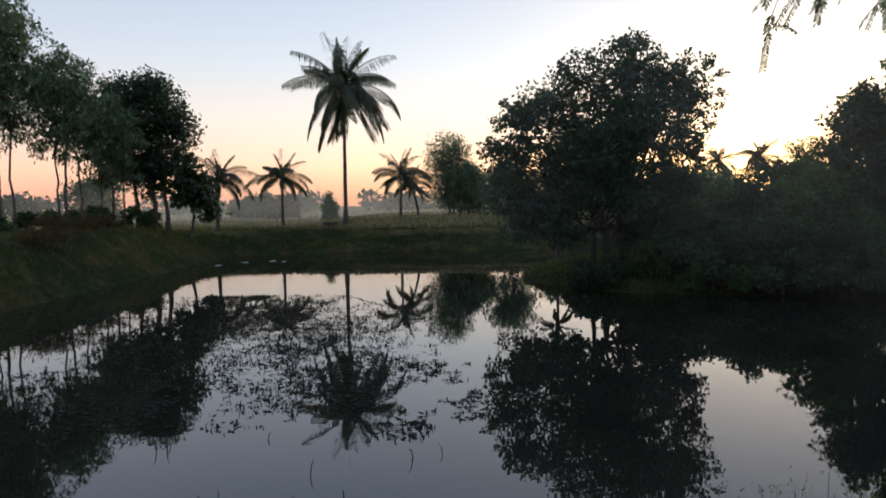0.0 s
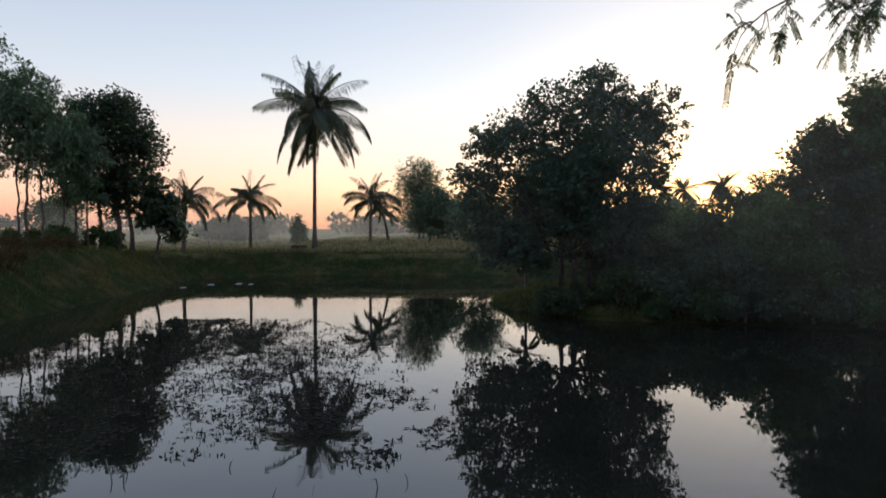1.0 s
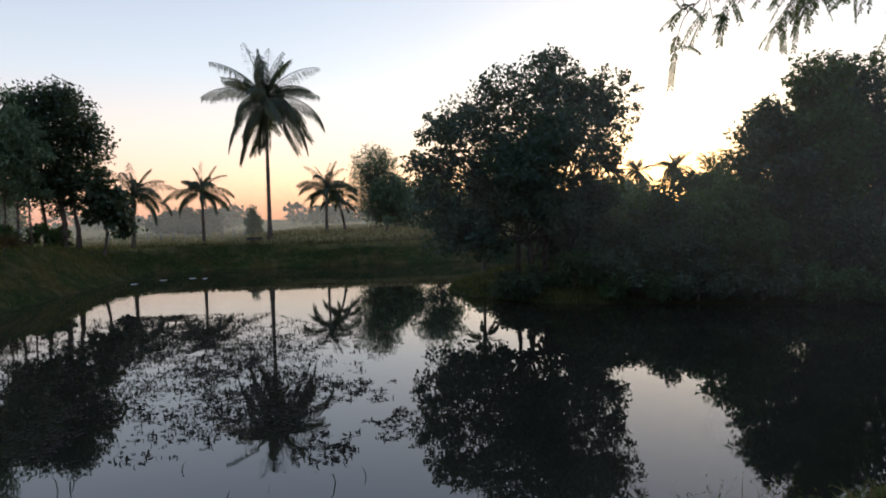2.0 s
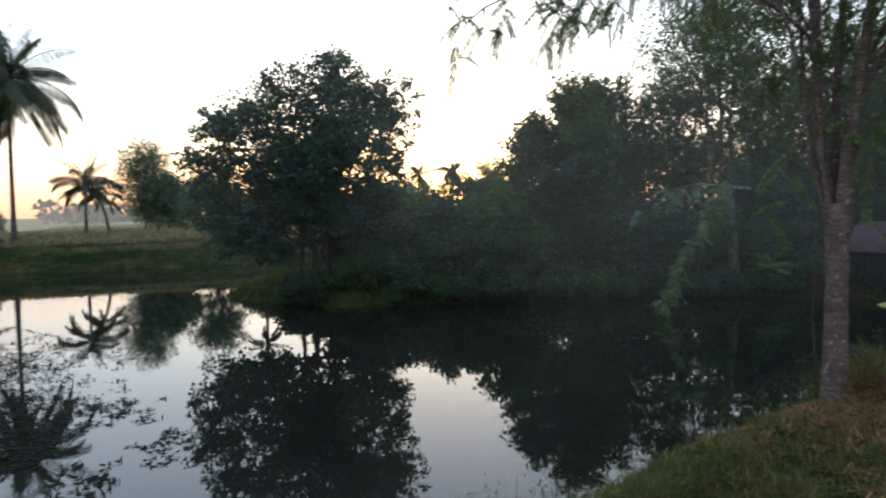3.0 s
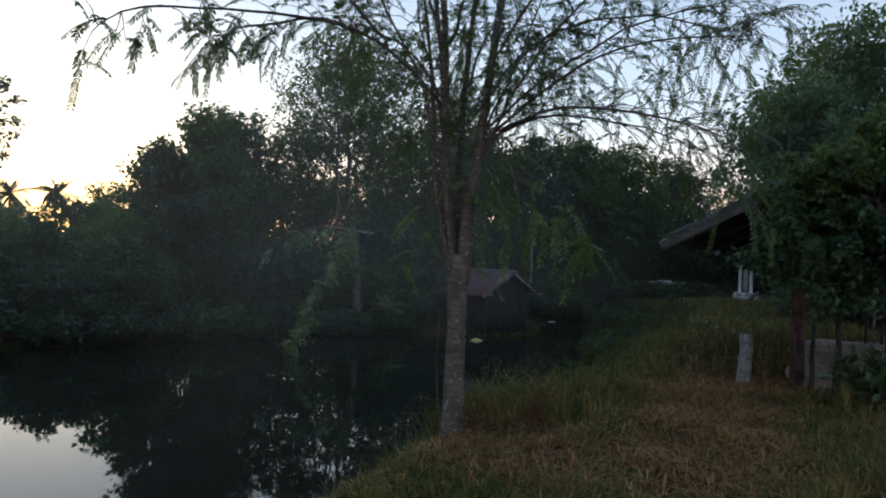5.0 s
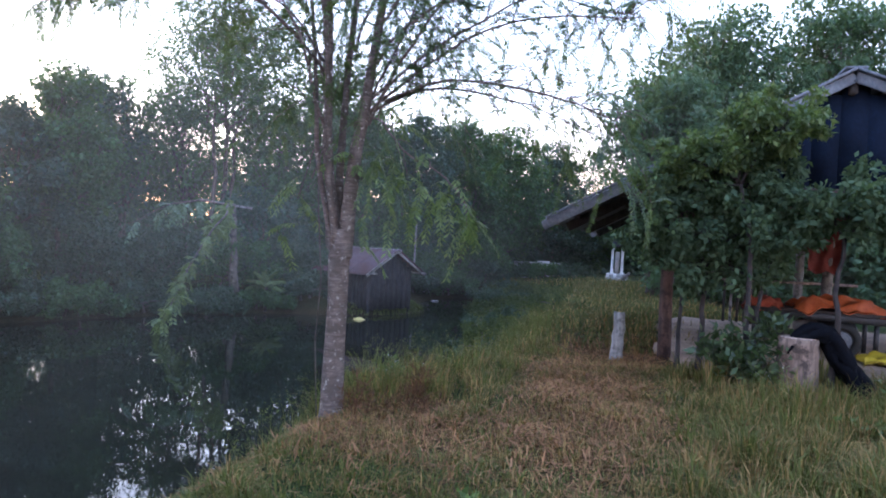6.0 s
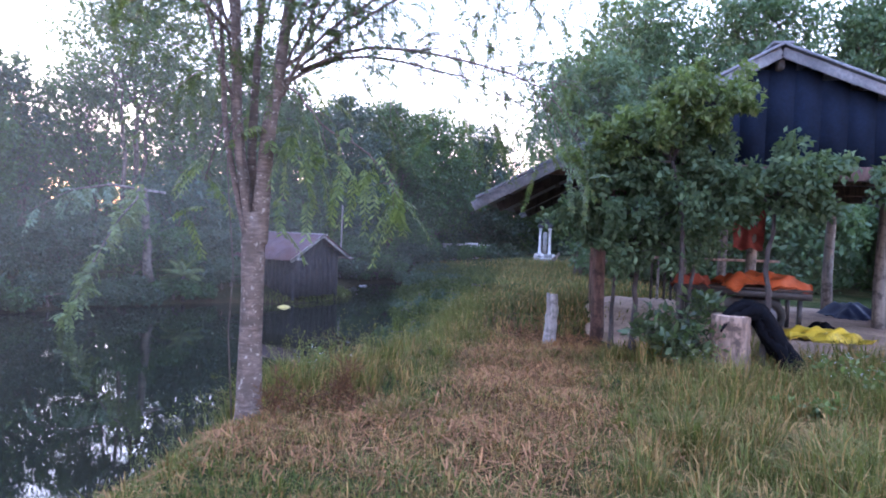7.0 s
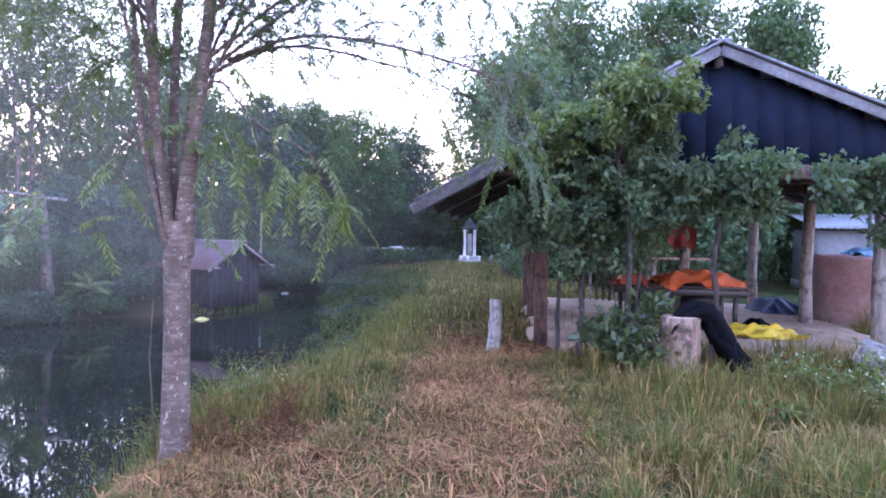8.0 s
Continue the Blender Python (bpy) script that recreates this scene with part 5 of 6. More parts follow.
def shed():
    top = thing("shed", (9.96, 0.34, 1.0, 0, 0, 10), "open wooden shed with grey gable roof and gable shade in dark blue", "shed")
    P, LEN = 3.74, 6.6
    # the two slopes differ a little: (half width, fall per metre)
    slope = {1: (3.5, 0.535), -1: (3.7, 0.4)}

    def on(y):
        return P - slope[1 if y >= 0 else -1][1] * abs(y)

    for sg in (-1, 1):
        HW = slope[sg][0]
        run = np.array([0, HW, -slope[sg][1] * HW])
        for r in range(3):
            for c in range(7):
                a = np.array([c * LEN / 7 - 0.02, 0, P]) + np.array([0, sg * run[1], run[2]]) * (r / 3.0)
                a[2] += 0.012 * (2 - r) + 0.005 * (c % 2)
                part("roof_sheet", corrugated(Shape(), a, (LEN / 7 + 0.05, 0, 0), np.array([0, sg * run[1], run[2]]) * (1.08 / 3), 0.15, 0.022, 0.008), ROOF_GREY, top)
        for x0 in (-0.03, LEN + 0.06):
            part("barge_board", Shape().beam((x0, 0, P - 0.06), (x0, sg * HW * 1.03, on(sg * HW * 1.03) - 0.06), 0.035, 0.12), ROOF_GREY, top, "weathered grey edge board")
            part("barge_cap", Shape().beam((x0 - 0.02, 0, P + 0.035), (x0 - 0.02, sg * HW * 1.02, on(sg * HW * 1.02) + 0.035), 0.1, 0.03), ROOF_GREY, top)
        for x0 in (0.9, 3.35, 5.8):
            part("rafter", Shape().beam((x0, 0, P - 0.15), (x0, sg * HW * 0.97, on(sg * HW * 0.97) - 0.15), 0.06, 0.13), WOOD_DARK, top)
        for k in range(6):
            y = sg * (0.35 + k * 0.58)
            part("purlin", Shape().beam((-0.01, y, on(y) - 0.065), (LEN, y, on(y) - 0.065), 0.05, 0.06), WOOD_DARK, top)
    part("ridge_cap", Shape().beam((-0.06, 0, P + 0.05), (LEN + 0.05, 0, P + 0.05), 0.24, 0.03), ROOF_GREY, top)
    part("ridge_beam", Shape().beam((0, 0, P - 0.18), (LEN, 0, P - 0.18), 0.08, 0.14), WOOD_DARK, top)
    for x0 in (0.9, 3.35, 5.8):
        if x0 == 0.9:
            part("gable_beam", Shape().beam((0.13, 2.75, 2.28), (0.13, -3.3, 2.28), 0.08, 0.17), WOOD_RED, top, "reddish timber beam under the gable")
        part("tie_beam", Shape().beam((x0, 2.3, 2.28), (x0, -3.0, 2.28), 0.09, 0.16), WOOD_RED, top, "reddish timber tie beam")
        for y in (1.95, -0.55, -2.5):
            if x0 == 0.9 and y == -0.55:
                continue
            if x0 == 0.9 and y == -2.5:
                y = -2.38
            z1 = on(y) - 0.2
            rr = 0.085 if y > -2 else 0.095
            path = [(x0, y, -0.15), (x0 + 0.02, y + 0.02, 0.8), (x0, y + 0.01, 1.7), (x0, y, z1)]
            part("post", Shape().tube(path, [rr * 1.15, rr, rr * 0.95, rr * 0.9], 10, True, 0.1, np.random.default_rng(int(x0 * 10 + y * 3))), WOOD_RED if y > 0 else WOOD_GREY, top, "", True)
    for y in (1.95, -2.5):
        part("wall_plate", Shape().beam((0.7, y, on(y) - 0.2), (6.1, y, on(y) - 0.2), 0.09, 0.12), WOOD_DARK, top)
    # boards added above the tie beam, coloured as the shade inside the gable
    k = 18
    for i in range(k):
        y0 = -2.9 + i * 5.4 / k
        h0 = on(y0 + 0.15) - 0.1
        if h0 > 2.42:
            part("gable_shade_board", Shape().box((0.12 - 0.002 * (i % 2), y0, 2.37), (0.145 - 0.002 * (i % 2), y0 + 5.4 / k - 0.001, h0)), GABLE_SHADE, top, "" if i else "dark blue board standing in for the gable's shade")
    for y in (0.9, 1.35):
        part("rail", Shape().tube([(3.6, y * 2.0, 0.95), (6.0, y * 2.0, 0.97)], [0.035, 0.03], 6), WOOD_GREY, top)
    part("shelf", Shape().beam((4.0, 1.3, 1.05), (4.0, -1.1, 1.08), 0.3, 0.035), WOOD_PALE, top, "pale plank shelf")
    # low fence of sticks at the back
    for i in range(7, 14):
        y = 1.7 - i * 0.13
        part("stick", Shape().tube([(6.0, y, -0.1), (6.0 + 0.02 * (i % 3), y, 1.0 + 0.06 * (i % 4))], [0.03, 0.022], 6), WOOD_GREY if i % 4 == 0 else WOOD_DARK, top)


shed()


def earth_floor():
    rng = np.random.default_rng(3)
    m = pose(9.96, 0.34, 1.0, 0, 0, 10)
    k = 44
    a = np.linspace(0, 2 * np.pi, k, endpoint=False)
    sq = 1 / np.maximum(np.abs(np.cos(a)), np.abs(np.sin(a))) ** 0.85
    x = 3.45 + 3.2 * np.cos(a) * sq * (1 + 0.03 * rng.normal(size=k))
    y = -0.45 + 2.6 * np.sin(a) * sq * (1 + 0.03 * rng.normal(size=k))
    s = Shape()
    rings = [(1.0, -0.12), (0.97, 0.07), (0.9, 0.1), (0.5, 0.11), (0.2, 0.11)]
    v = np.concatenate([np.stack([3.45 + (x - 3.45) * f, -0.45 + (y + 0.45) * f, np.full(k, h) + 0.012 * rng.normal(size=k)], 1) for f, h in rings] + [np.array([[3.45, -0.45, 0.11]])])
    f = [(r * k + j, r * k + (j + 1) % k, (r + 1) * k + (j + 1) % k, (r + 1) * k + j) for r in range(4) for j in range(k)] + [(4 * k + j, 4 * k + (j + 1) % k, 5 * k) for j in range(k)]
    s.add(v, f)
    whole("floor", s, DIRT, "pale trodden earth floor of the shed", "floor", "structure", "", True, m)


earth_floor()


def cloth(rng, w, d, h, k=22, fold=0.05, drape=0.0):
    """A crumpled sheet, w by d, raised to h at its middle, with thickness."""
    u, v = np.meshgrid(np.linspace(-1, 1, k), np.linspace(-1, 1, k), indexing="ij")
    ph = rng.random(6) * 6
    z = h * (1 - np.maximum(np.abs(u), np.abs(v)) ** 2.2) + fold * (np.sin(u * 7 + v * 3 + ph[0]) + np.sin(v * 9 - u * 4 + ph[1]) + 0.6 * np.sin(u * 15 + ph[2]) * np.sin(v * 13 + ph[3])) * 0.5
    z -= drape * ease(np.maximum(np.abs(u), np.abs(v)), 0.8, 1.0)
    x = u * w / 2 * (1 + 0.06 * np.sin(v * 5 + ph[4]))
    y = v * d / 2 * (1 + 0.06 * np.sin(u * 6 + ph[5]))
    up = np.stack([x.ravel(), y.ravel(), z.ravel()], 1)
    s = Shape()
    n = k * k
    vv = np.concatenate([up, up - np.array([0, 0, 0.012])])
    f = []
    for i in range(k - 1):
        for j in range(k - 1):
            q = (i * k + j, (i + 1) * k + j, (i + 1) * k + j + 1, i * k + j + 1)
            f += [q, tuple(n + t for t in reversed(q))]
    for i in range(k - 1):
        for a, b in ((i * k, (i + 1) * k), ((i + 1) * k + k - 1, i * k + k - 1), (i + 1, i), ((k - 1) * k + i, (k - 1) * k + i + 1)):
            f.append((a, b, n + b, n + a))
    s.add(vv, f)
    return s


def cart():
    rng = np.random.default_rng(8)
    m = pose(12.35, 0.62, 1.1, 0, 0, 97)
    top = thing("farm_cart", m, "dark iron farm cart with a plank bed under the shed", "cart")
    for y in (-0.4, 0.4):
        part("rail", Shape().beam((-0.95, y, 0.55), (0.95, y, 0.58), 0.07, 0.1), IRON, top)
    for i in range(6):
        part("plank", Shape().box((-0.95, -0.45 + i * 0.15, 0.62), (0.95, -0.45 + i * 0.15 + 0.14, 0.65)), WOOD_DARK, top)
    part("engine", Shape().tube([(-0.62, 0, 0.3), (-0.58, 0, 0.3), (-0.1, 0, 0.3), (-0.05, 0, 0.3)], [0.12, 0.22, 0.22, 0.1], 12), IRON, top, "dark round engine block")
    part("gearbox", Shape().beam((-0.05, 0, 0.36), (0.62, 0, 0.38), 0.5, 0.38), IRON, top, "oily dark gearbox")
    part("fuel_tank", Shape().tube([(0.3, -0.5, 0.45), (0.3, -0.47, 0.45), (0.3, -0.3, 0.45)], [0.1, 0.13, 0.13], 12), IRON, top, "", True)
    for x in (0.75, -0.8):
        for y in (-0.38, 0.38):
            part("leg", Shape().beam((x, y, -0.02), (x, y, 0.55), 0.06, 0.06, (1, 0, 0)), IRON, top)
    for y in (-0.5, 0.5):
        ang = np.linspace(0, 2 * np.pi, 25)
        wh = part("wheel", Shape().tube([(-0.35 + 0.2 * math.cos(a), y, 0.25 + 0.2 * math.sin(a)) for a in ang], 0.055, 8, False), RUBBER, top, "black rubber tyre", True)
        part("rim", Shape().tube([(-0.35, y - 0.03, 0.25), (-0.35, y + 0.03, 0.25)], [0.13, 0.13], 14), ROOF_GREY, wh, "pale metal rim")
    whole("tarpaulin", cloth(rng, 1.2, 0.9, 0.1, 34, 0.07, 0.05), ORANGE, "crumpled orange tarpaulin thrown over the cart", "tarpaulin", "", "", True, m @ pose(-0.34, 0, 0.72, 0, 0, 6))
    whole("tarpaulin", cloth(rng, 0.55, 0.8, 0.06, 24, 0.05, 0.06), RED_ORANGE, "folded dull red-orange sheet on the cart's end", "tarpaulin", "", "", True, m @ pose(0.66, 0.02, 0.7, 0, 0, -9))


cart()
rng = np.random.default_rng(10)
whole("tarpaulin", cloth(rng, 1.0, 0.75, 0.1, 26, 0.06), YELLOW, "bright yellow sheet spread on the earth floor", "tarpaulin", "", "", True, pose(11.75, -0.5, 1.13, 0, 0, 100))
whole("cloth_bundle", cloth(rng, 0.4, 0.25, 0.16, 14, 0.03), BLACK, "black cloth bundle lying beside the yellow sheet", "bundle", "", "", True, pose(12.3, -0.55, 1.13, 0, 0, 40))
whole("tarpaulin", cloth(rng, 0.9, 0.7, 0.26, 18, 0.05), NAVY, "navy tarpaulin heaped on the floor", "tarpaulin", "", "", True, pose(15.2, -1.35, 1.1, 0, 0, 30))
whole("hanging_cloth", cloth(rng, 0.5, 0.95, 0.06, 16, 0.05), RED, "faded red cloth hanging from the shed beam", "cloth", "", "", True, pose(13.2, 0.47, 2.76, 90, 0, 107))


def stump(x, y, h, r, seed, label, lean=(0.0, 0.0)):
    rng = np.random.default_rng(seed)
    z = gz(x, y) - 0.08
    top = thing("tree_stump", (x, y, z), label, "stump", "stumps")
    t = np.linspace(0, 1, 9)
    path = np.stack([lean[0] * t, lean[1] * t, h * t], 1)
    part("bark", Shape().tube(path, r * (1 + 0.3 * np.exp(-t * 6)), 18, True, 0.09, rng), WOOD_STUMP, top, "", True)
    face = Shape().tube([path[-1] + np.array([0, 0, -0.02]), path[-1] + np.array([0, 0, 0.012])], [r * 0.93, r * 0.9], 18, True, 0.04, rng)
    part("cut_face", face, WOOD_PALE, top, "pale sawn top")
    return top


stump(9.05, 0.76, 0.72, 0.21, 5, "thick sawn stump with a pale cut side in the grass")


def draped_net():
    """A black net bunched over the stump and trailing to the ground."""
    rng = np.random.default_rng(14)
    top = thing("black_net", (9.05, 0.72, 1.0), "bunched black net thrown over the stump, trailing down", "net")
    u = np.linspace(0, 1, 26)
    R = np.array([0.24, -0.97])
    for k in range(9):
        o = rng.normal(size=3) * np.array([0.05, 0.05, 0.03])
        a = -0.15 + u * 1.05
        h = np.interp(u, [0, 0.08, 0.2, 0.35, 0.5, 0.7, 0.85, 1.0], [0.5, 0.66, 0.75, 0.72, 0.46, 0.22, 0.06, 0.02])
        back = -0.06 + 0.16 * u
        path = np.stack([R[0] * a + 0.97 * back, R[1] * a + 0.24 * back, h], 1) + o
        path += np.cumsum(rng.normal(size=path.shape), 0) * 0.011
        rr = np.interp(u, [0, 0.1, 0.3, 0.5, 0.75, 1], [0.02, 0.05, 0.065, 0.075, 0.075, 0.02]) * (0.8 + 0.3 * rng.random())
        part("fold", Shape().tube(path, rr, 9, True, 0.6, rng), BLACK, top, "", True)


draped_net()
log = thing("log", (9.15, -1.35, 1.02, 0, 0, 70), "short split grey log leaning in the grass", "log")
part("bark", Shape().tube([(-0.3, 0, 0.12), (0, 0, 0.2), (0.35, 0, 0.32)], [0.17, 0.16, 0.15], 14, True, 0.12, rng), WOOD_GREY, log, "", True)
part("split_face", Shape().beam((-0.05, -0.17, 0.1), (0.38, -0.2, 0.3), 0.03, 0.22), WOOD_PALE, log, "pale split face")
old_post("boundary_post", 9.9, 2.95, 0.85, 0.75, 0.085, WOOD_GREY, "short weathered pale post standing by the path", (0.02, -0.02), 0.92, 2, 0.03)

# water tank beside the shed
tank = thing("water_tank", (14.55, -2.85, 1.0), "round pinkish cement water tank beside the shed", "water tank")
part("wall", Shape().tube([(0, 0, -0.02), (0, 0, 0.03), (0, 0, 1.1), (0, 0, 1.15), (0, 0, 1.2)], [1.0, 1.02, 1.0, 1.04, 1.0], 40, True, 0.01, rng), PINK, tank, "", True)
whole("tarpaulin", cloth(rng, 1.3, 1.2, 0.14, 18, 0.05), BLUE, "blue tarpaulin laid over the water tank", "tarpaulin", "", "", True, pose(14.55, -3.0, 2.22))
# plain outbuilding beyond the tank
store = thing("outbuilding", (22.5, -6.4, gz(22.5, -6.4)), "low pale grey rendered outbuilding behind the shed", "building")
part("wall", Shape().box((-1.5, -2.9, -0.1), (1.5, 2.9, 1.7)), GREY_WALL, store)
part("roof", corrugated(Shape(), (-1.75, -3.1, 1.75), (0, 6.2, 0), (3.5, 0, 0.45), 0.15, 0.022, 0.01), GREY_WALL, store)
part("plinth", Shape().box((-1.54, -2.94, -0.1), (1.54, 2.94, 0.25)), WHITEWASH, store)
old_post("pole", 17.6, -3.6, 0.95, 2.6, 0.04, WOOD_DARK, "thin dark pole standing beside the tank", (0.03, 0), 0.9, 31, 0.02)
# spirit house on the bank beyond the shed
shrine = thing("spirit_house", (30.8, 7.95, gz(30.8, 7.95), 0, 0, 14), "white columned spirit house with a dark roof on a low plinth", "shrine")
part("plinth", Shape().box((-0.48, -0.48, -0.1), (0.48, 0.48, 0.2)), WHITEWASH, shrine)
part("step", Shape().box((-0.36, -0.36, 0.2), (0.36, 0.36, 0.34)), WHITEWASH, shrine)
for sx in (-0.21, 0.21):
    for sy in (-0.21, 0.21):
        part("column", Shape().tube([(sx, sy, 0.33), (sx, sy, 0.37), (sx, sy, 0.41), (sx, sy, 1.38), (sx, sy, 1.43), (sx, sy, 1.47)], [0.085, 0.085, 0.06, 0.055, 0.08, 0.08], 10), WHITE, shrine)
part("cella", Shape().box((-0.1, -0.1, 0.33), (0.1, 0.1, 1.3)), WHITEWASH, shrine, "pale inner chamber")
part("entablature", Shape().box((-0.26, -0.26, 1.47), (0.26, 0.26, 1.53)), WOOD_DARK, shrine)
part("roof", Shape().tube([(0, 0, 1.53), (0, 0, 1.56), (0, 0, 1.72), (0, 0, 1.76), (0, 0, 1.98)], [0.38, 0.36, 0.2, 0.21, 0.02], 4), HUT_WOOD, shrine, "dark tiered roof")
for i, (px, py) in enumerate([(-0.4, 0.38), (-0.39, -0.4), (-0.42, 0.08)]):
    part("offering_jar", Shape().tube([(px, py, 0.19), (px, py, 0.24), (px, py, 0.31), (px, py, 0.36)], [0.04, 0.07, 0.07, 0.04], 9), WHITE, shrine, "", True)
block = thing("concrete_cistern", (32.7, 12.3, gz(32.7, 12.3), 0, 0, 20), "small whitewashed concrete cistern on the far bank", "cistern")
part("tank", Shape().box((-0.5, -1.1, -0.1), (0.5, 1.1, 0.72)), WHITEWASH, block)
part("rim", Shape().box((-0.55, -1.15, 0.72), (0.55, 1.15, 0.79)), WHITEWASH, block)
part("lid", Shape().box((-0.25, -0.6, 0.79), (0.25, 0.0, 0.86)), WHITE, block)

# creeper trees in front of the shed
VINE = [(0.0, 0.1, 1.9, 0.55, 0.8), (0.1, 0.75, 1.75, 0.5, 0.7), (-0.05, -0.6, 2.0, 0.6, 0.8), (0.0, -0.05, 2.6, 0.55, 0.8), (0.0, -0.95, 2.1, 0.36, 0.7), (0.1, 0.5, 2.3, 0.5, 0.7), (0, -0.5, 2.7, 0.45, 0.8), (0.1, 0.3, 1.45, 0.45, 0.8), (0.15, -0.4, 1.5, 0.45, 0.8)]
tree("creeper_tree", 9.45, 1.75, "leafy creeper-covered small tree in front of the shed", "tree", VINE, (0.085, 0.044), 15500, LEAF_VINE, WOOD_DARK, 201, 0.042, ((0.2, 0.1), (0, -0.5), (0.3, 0.4)), 0.35, 0.2, 0.6)
VTOP = [(0, 0.15, 2.95, 0.4, 0.9), (0, -0.3, 3.15, 0.42, 0.9), (0.05, 0.4, 2.75, 0.35, 0.9), (0, -0.1, 3.3, 0.3, 0.9), (0.1, 0.8, 2.75, 0.4, 0.8), (0.15, 1.2, 2.45, 0.3, 0.8)]
tree("creeper_tree", 9.2, 1.3, "pale green climbing foliage over the shed eave", "tree", VTOP, (0.08, 0.034), 8500, LEAF_FRESH, WOOD_DARK, 202, 0.035, ((0, 0),), 0.35, 0.18, 0.6)
VR = [(0, -0.1, 2.35, 0.4, 0.8), (0, -0.35, 1.98, 0.38, 0.8), (0.05, 0.3, 2.2, 0.34, 0.8), (0, -0.5, 2.35, 0.25, 0.6)]
tree("creeper_tree", 9.1, 0.35, "bright leafy creeper beside the shed post", "tree", VR, (0.09, 0.045), 4000, LEAF_VINE, WOOD_DARK, 203, 0.035, ((0.1, 0.1),), 0.35, 0.2, 0.55)
VR2 = [(0, -0.1, 2.1, 0.4, 0.8), (0, -0.35, 1.75, 0.4, 0.8), (0.05, 0.35, 2.2, 0.3, 0.7), (0, -0.6, 2.2, 0.4, 0.8)]
tree("creeper_tree", 9.3, -1.15, "leafy creeper hanging by the shed's open side", "tree", VR2, (0.09, 0.045), 3800, LEAF_VINE, WOOD_DARK, 204, 0.035, ((0.1, -0.3),), 0.35, 0.2, 0.55)
SH = [(0, 0, 0.38, 0.34, 0.8), (0.05, 0.34, 0.42, 0.26, 0.6), (0, -0.3, 0.4, 0.3, 0.9), (0.1, -0.3, 0.72, 0.24, 0.8), (0, 0.16, 0.6, 0.2, 0.8)]
tree("shrub", 9.0, 1.32, "low glossy dark green shrub beside the stump", "shrub", SH, (0.13, 0.05), 900, LEAF_SHRUB, BARK, 205, 0.02, ((0, 0), (0.05, 0.1), (0, -0.15)), 0.0, 0.2)
DEAD = [(0, 0, 0.17, 0.15, 0.9), (0.02, -0.03, 0.33, 0.09, 1.3), (0.12, -0.22, 0.12, 0.12, 0.8)]
tree("dead_shrub", 5.7, 3.75, "small dried reddish plant in the straw", "shrub", DEAD, (0.1, 0.009), 500, LEAF_RED, LEAF_RED, 206, 0.008, ((0, 0), (0.05, -0.1)), -0.5, 0.15)
tree("dead_shrub", 5.25, 4.05, "small dried reddish plant at the tree's foot", "shrub", DEAD, (0.1, 0.009), 320, LEAF_RED, LEAF_RED, 207, 0.008, ((0, 0), (0.05, -0.1)), -0.5, 0.15)
for i, (x, y) in enumerate([(-13.4, 23.0), (-12.6, 20.8), (-13.8, 26.0)]):
    tree("dead_shrub", x, y, "dry reddish-brown brushwood on the bank", "shrub", [(0, 0, 0.25, 0.55, 0.5), (0.3, 0.9, 0.22, 0.5, 0.5)], (0.22, 0.022), 1300, LEAF_DRY, BARK, 210 + i, 0.03, ((0, 0), (0.3, 0.5)), -0.2, 0.4, 1, "brushwood")

# ---- grass, straw and water weed ----


def blades(rng, x, y, z, h, w, lean, way=None):
    """Bent two-piece blades; lean is the share by which they bow over."""
    n = len(x)
    a = rng.random(n) * 2 * np.pi if way is None else way
    d = np.stack([np.cos(a), np.sin(a), a * 0], 1)
    sd = np.stack([-np.sin(a), np.cos(a), a * 0], 1) * (w / 2)[:, None]
    p = np.stack([x, y, z - 0.02], 1)
    up = np.array([0, 0, 1.0])
    m = p + up * (h * 0.6 * np.sqrt(np.maximum(0.05, 1 - (lean * 0.5) ** 2)))[:, None] + d * (h * lean * 0.3)[:, None]
    t = m + up * (h * 0.4 * np.maximum(0.02, 1 - lean))[:, None] + d * (h * lean * 0.5)[:, None]
    return np.concatenate([np.stack([p - sd, p + sd, m + sd * 0.8, m - sd * 0.8], 1), np.stack([m - sd * 0.8, m + sd * 0.8, t + sd * 0.1, t - sd * 0.1], 1)])


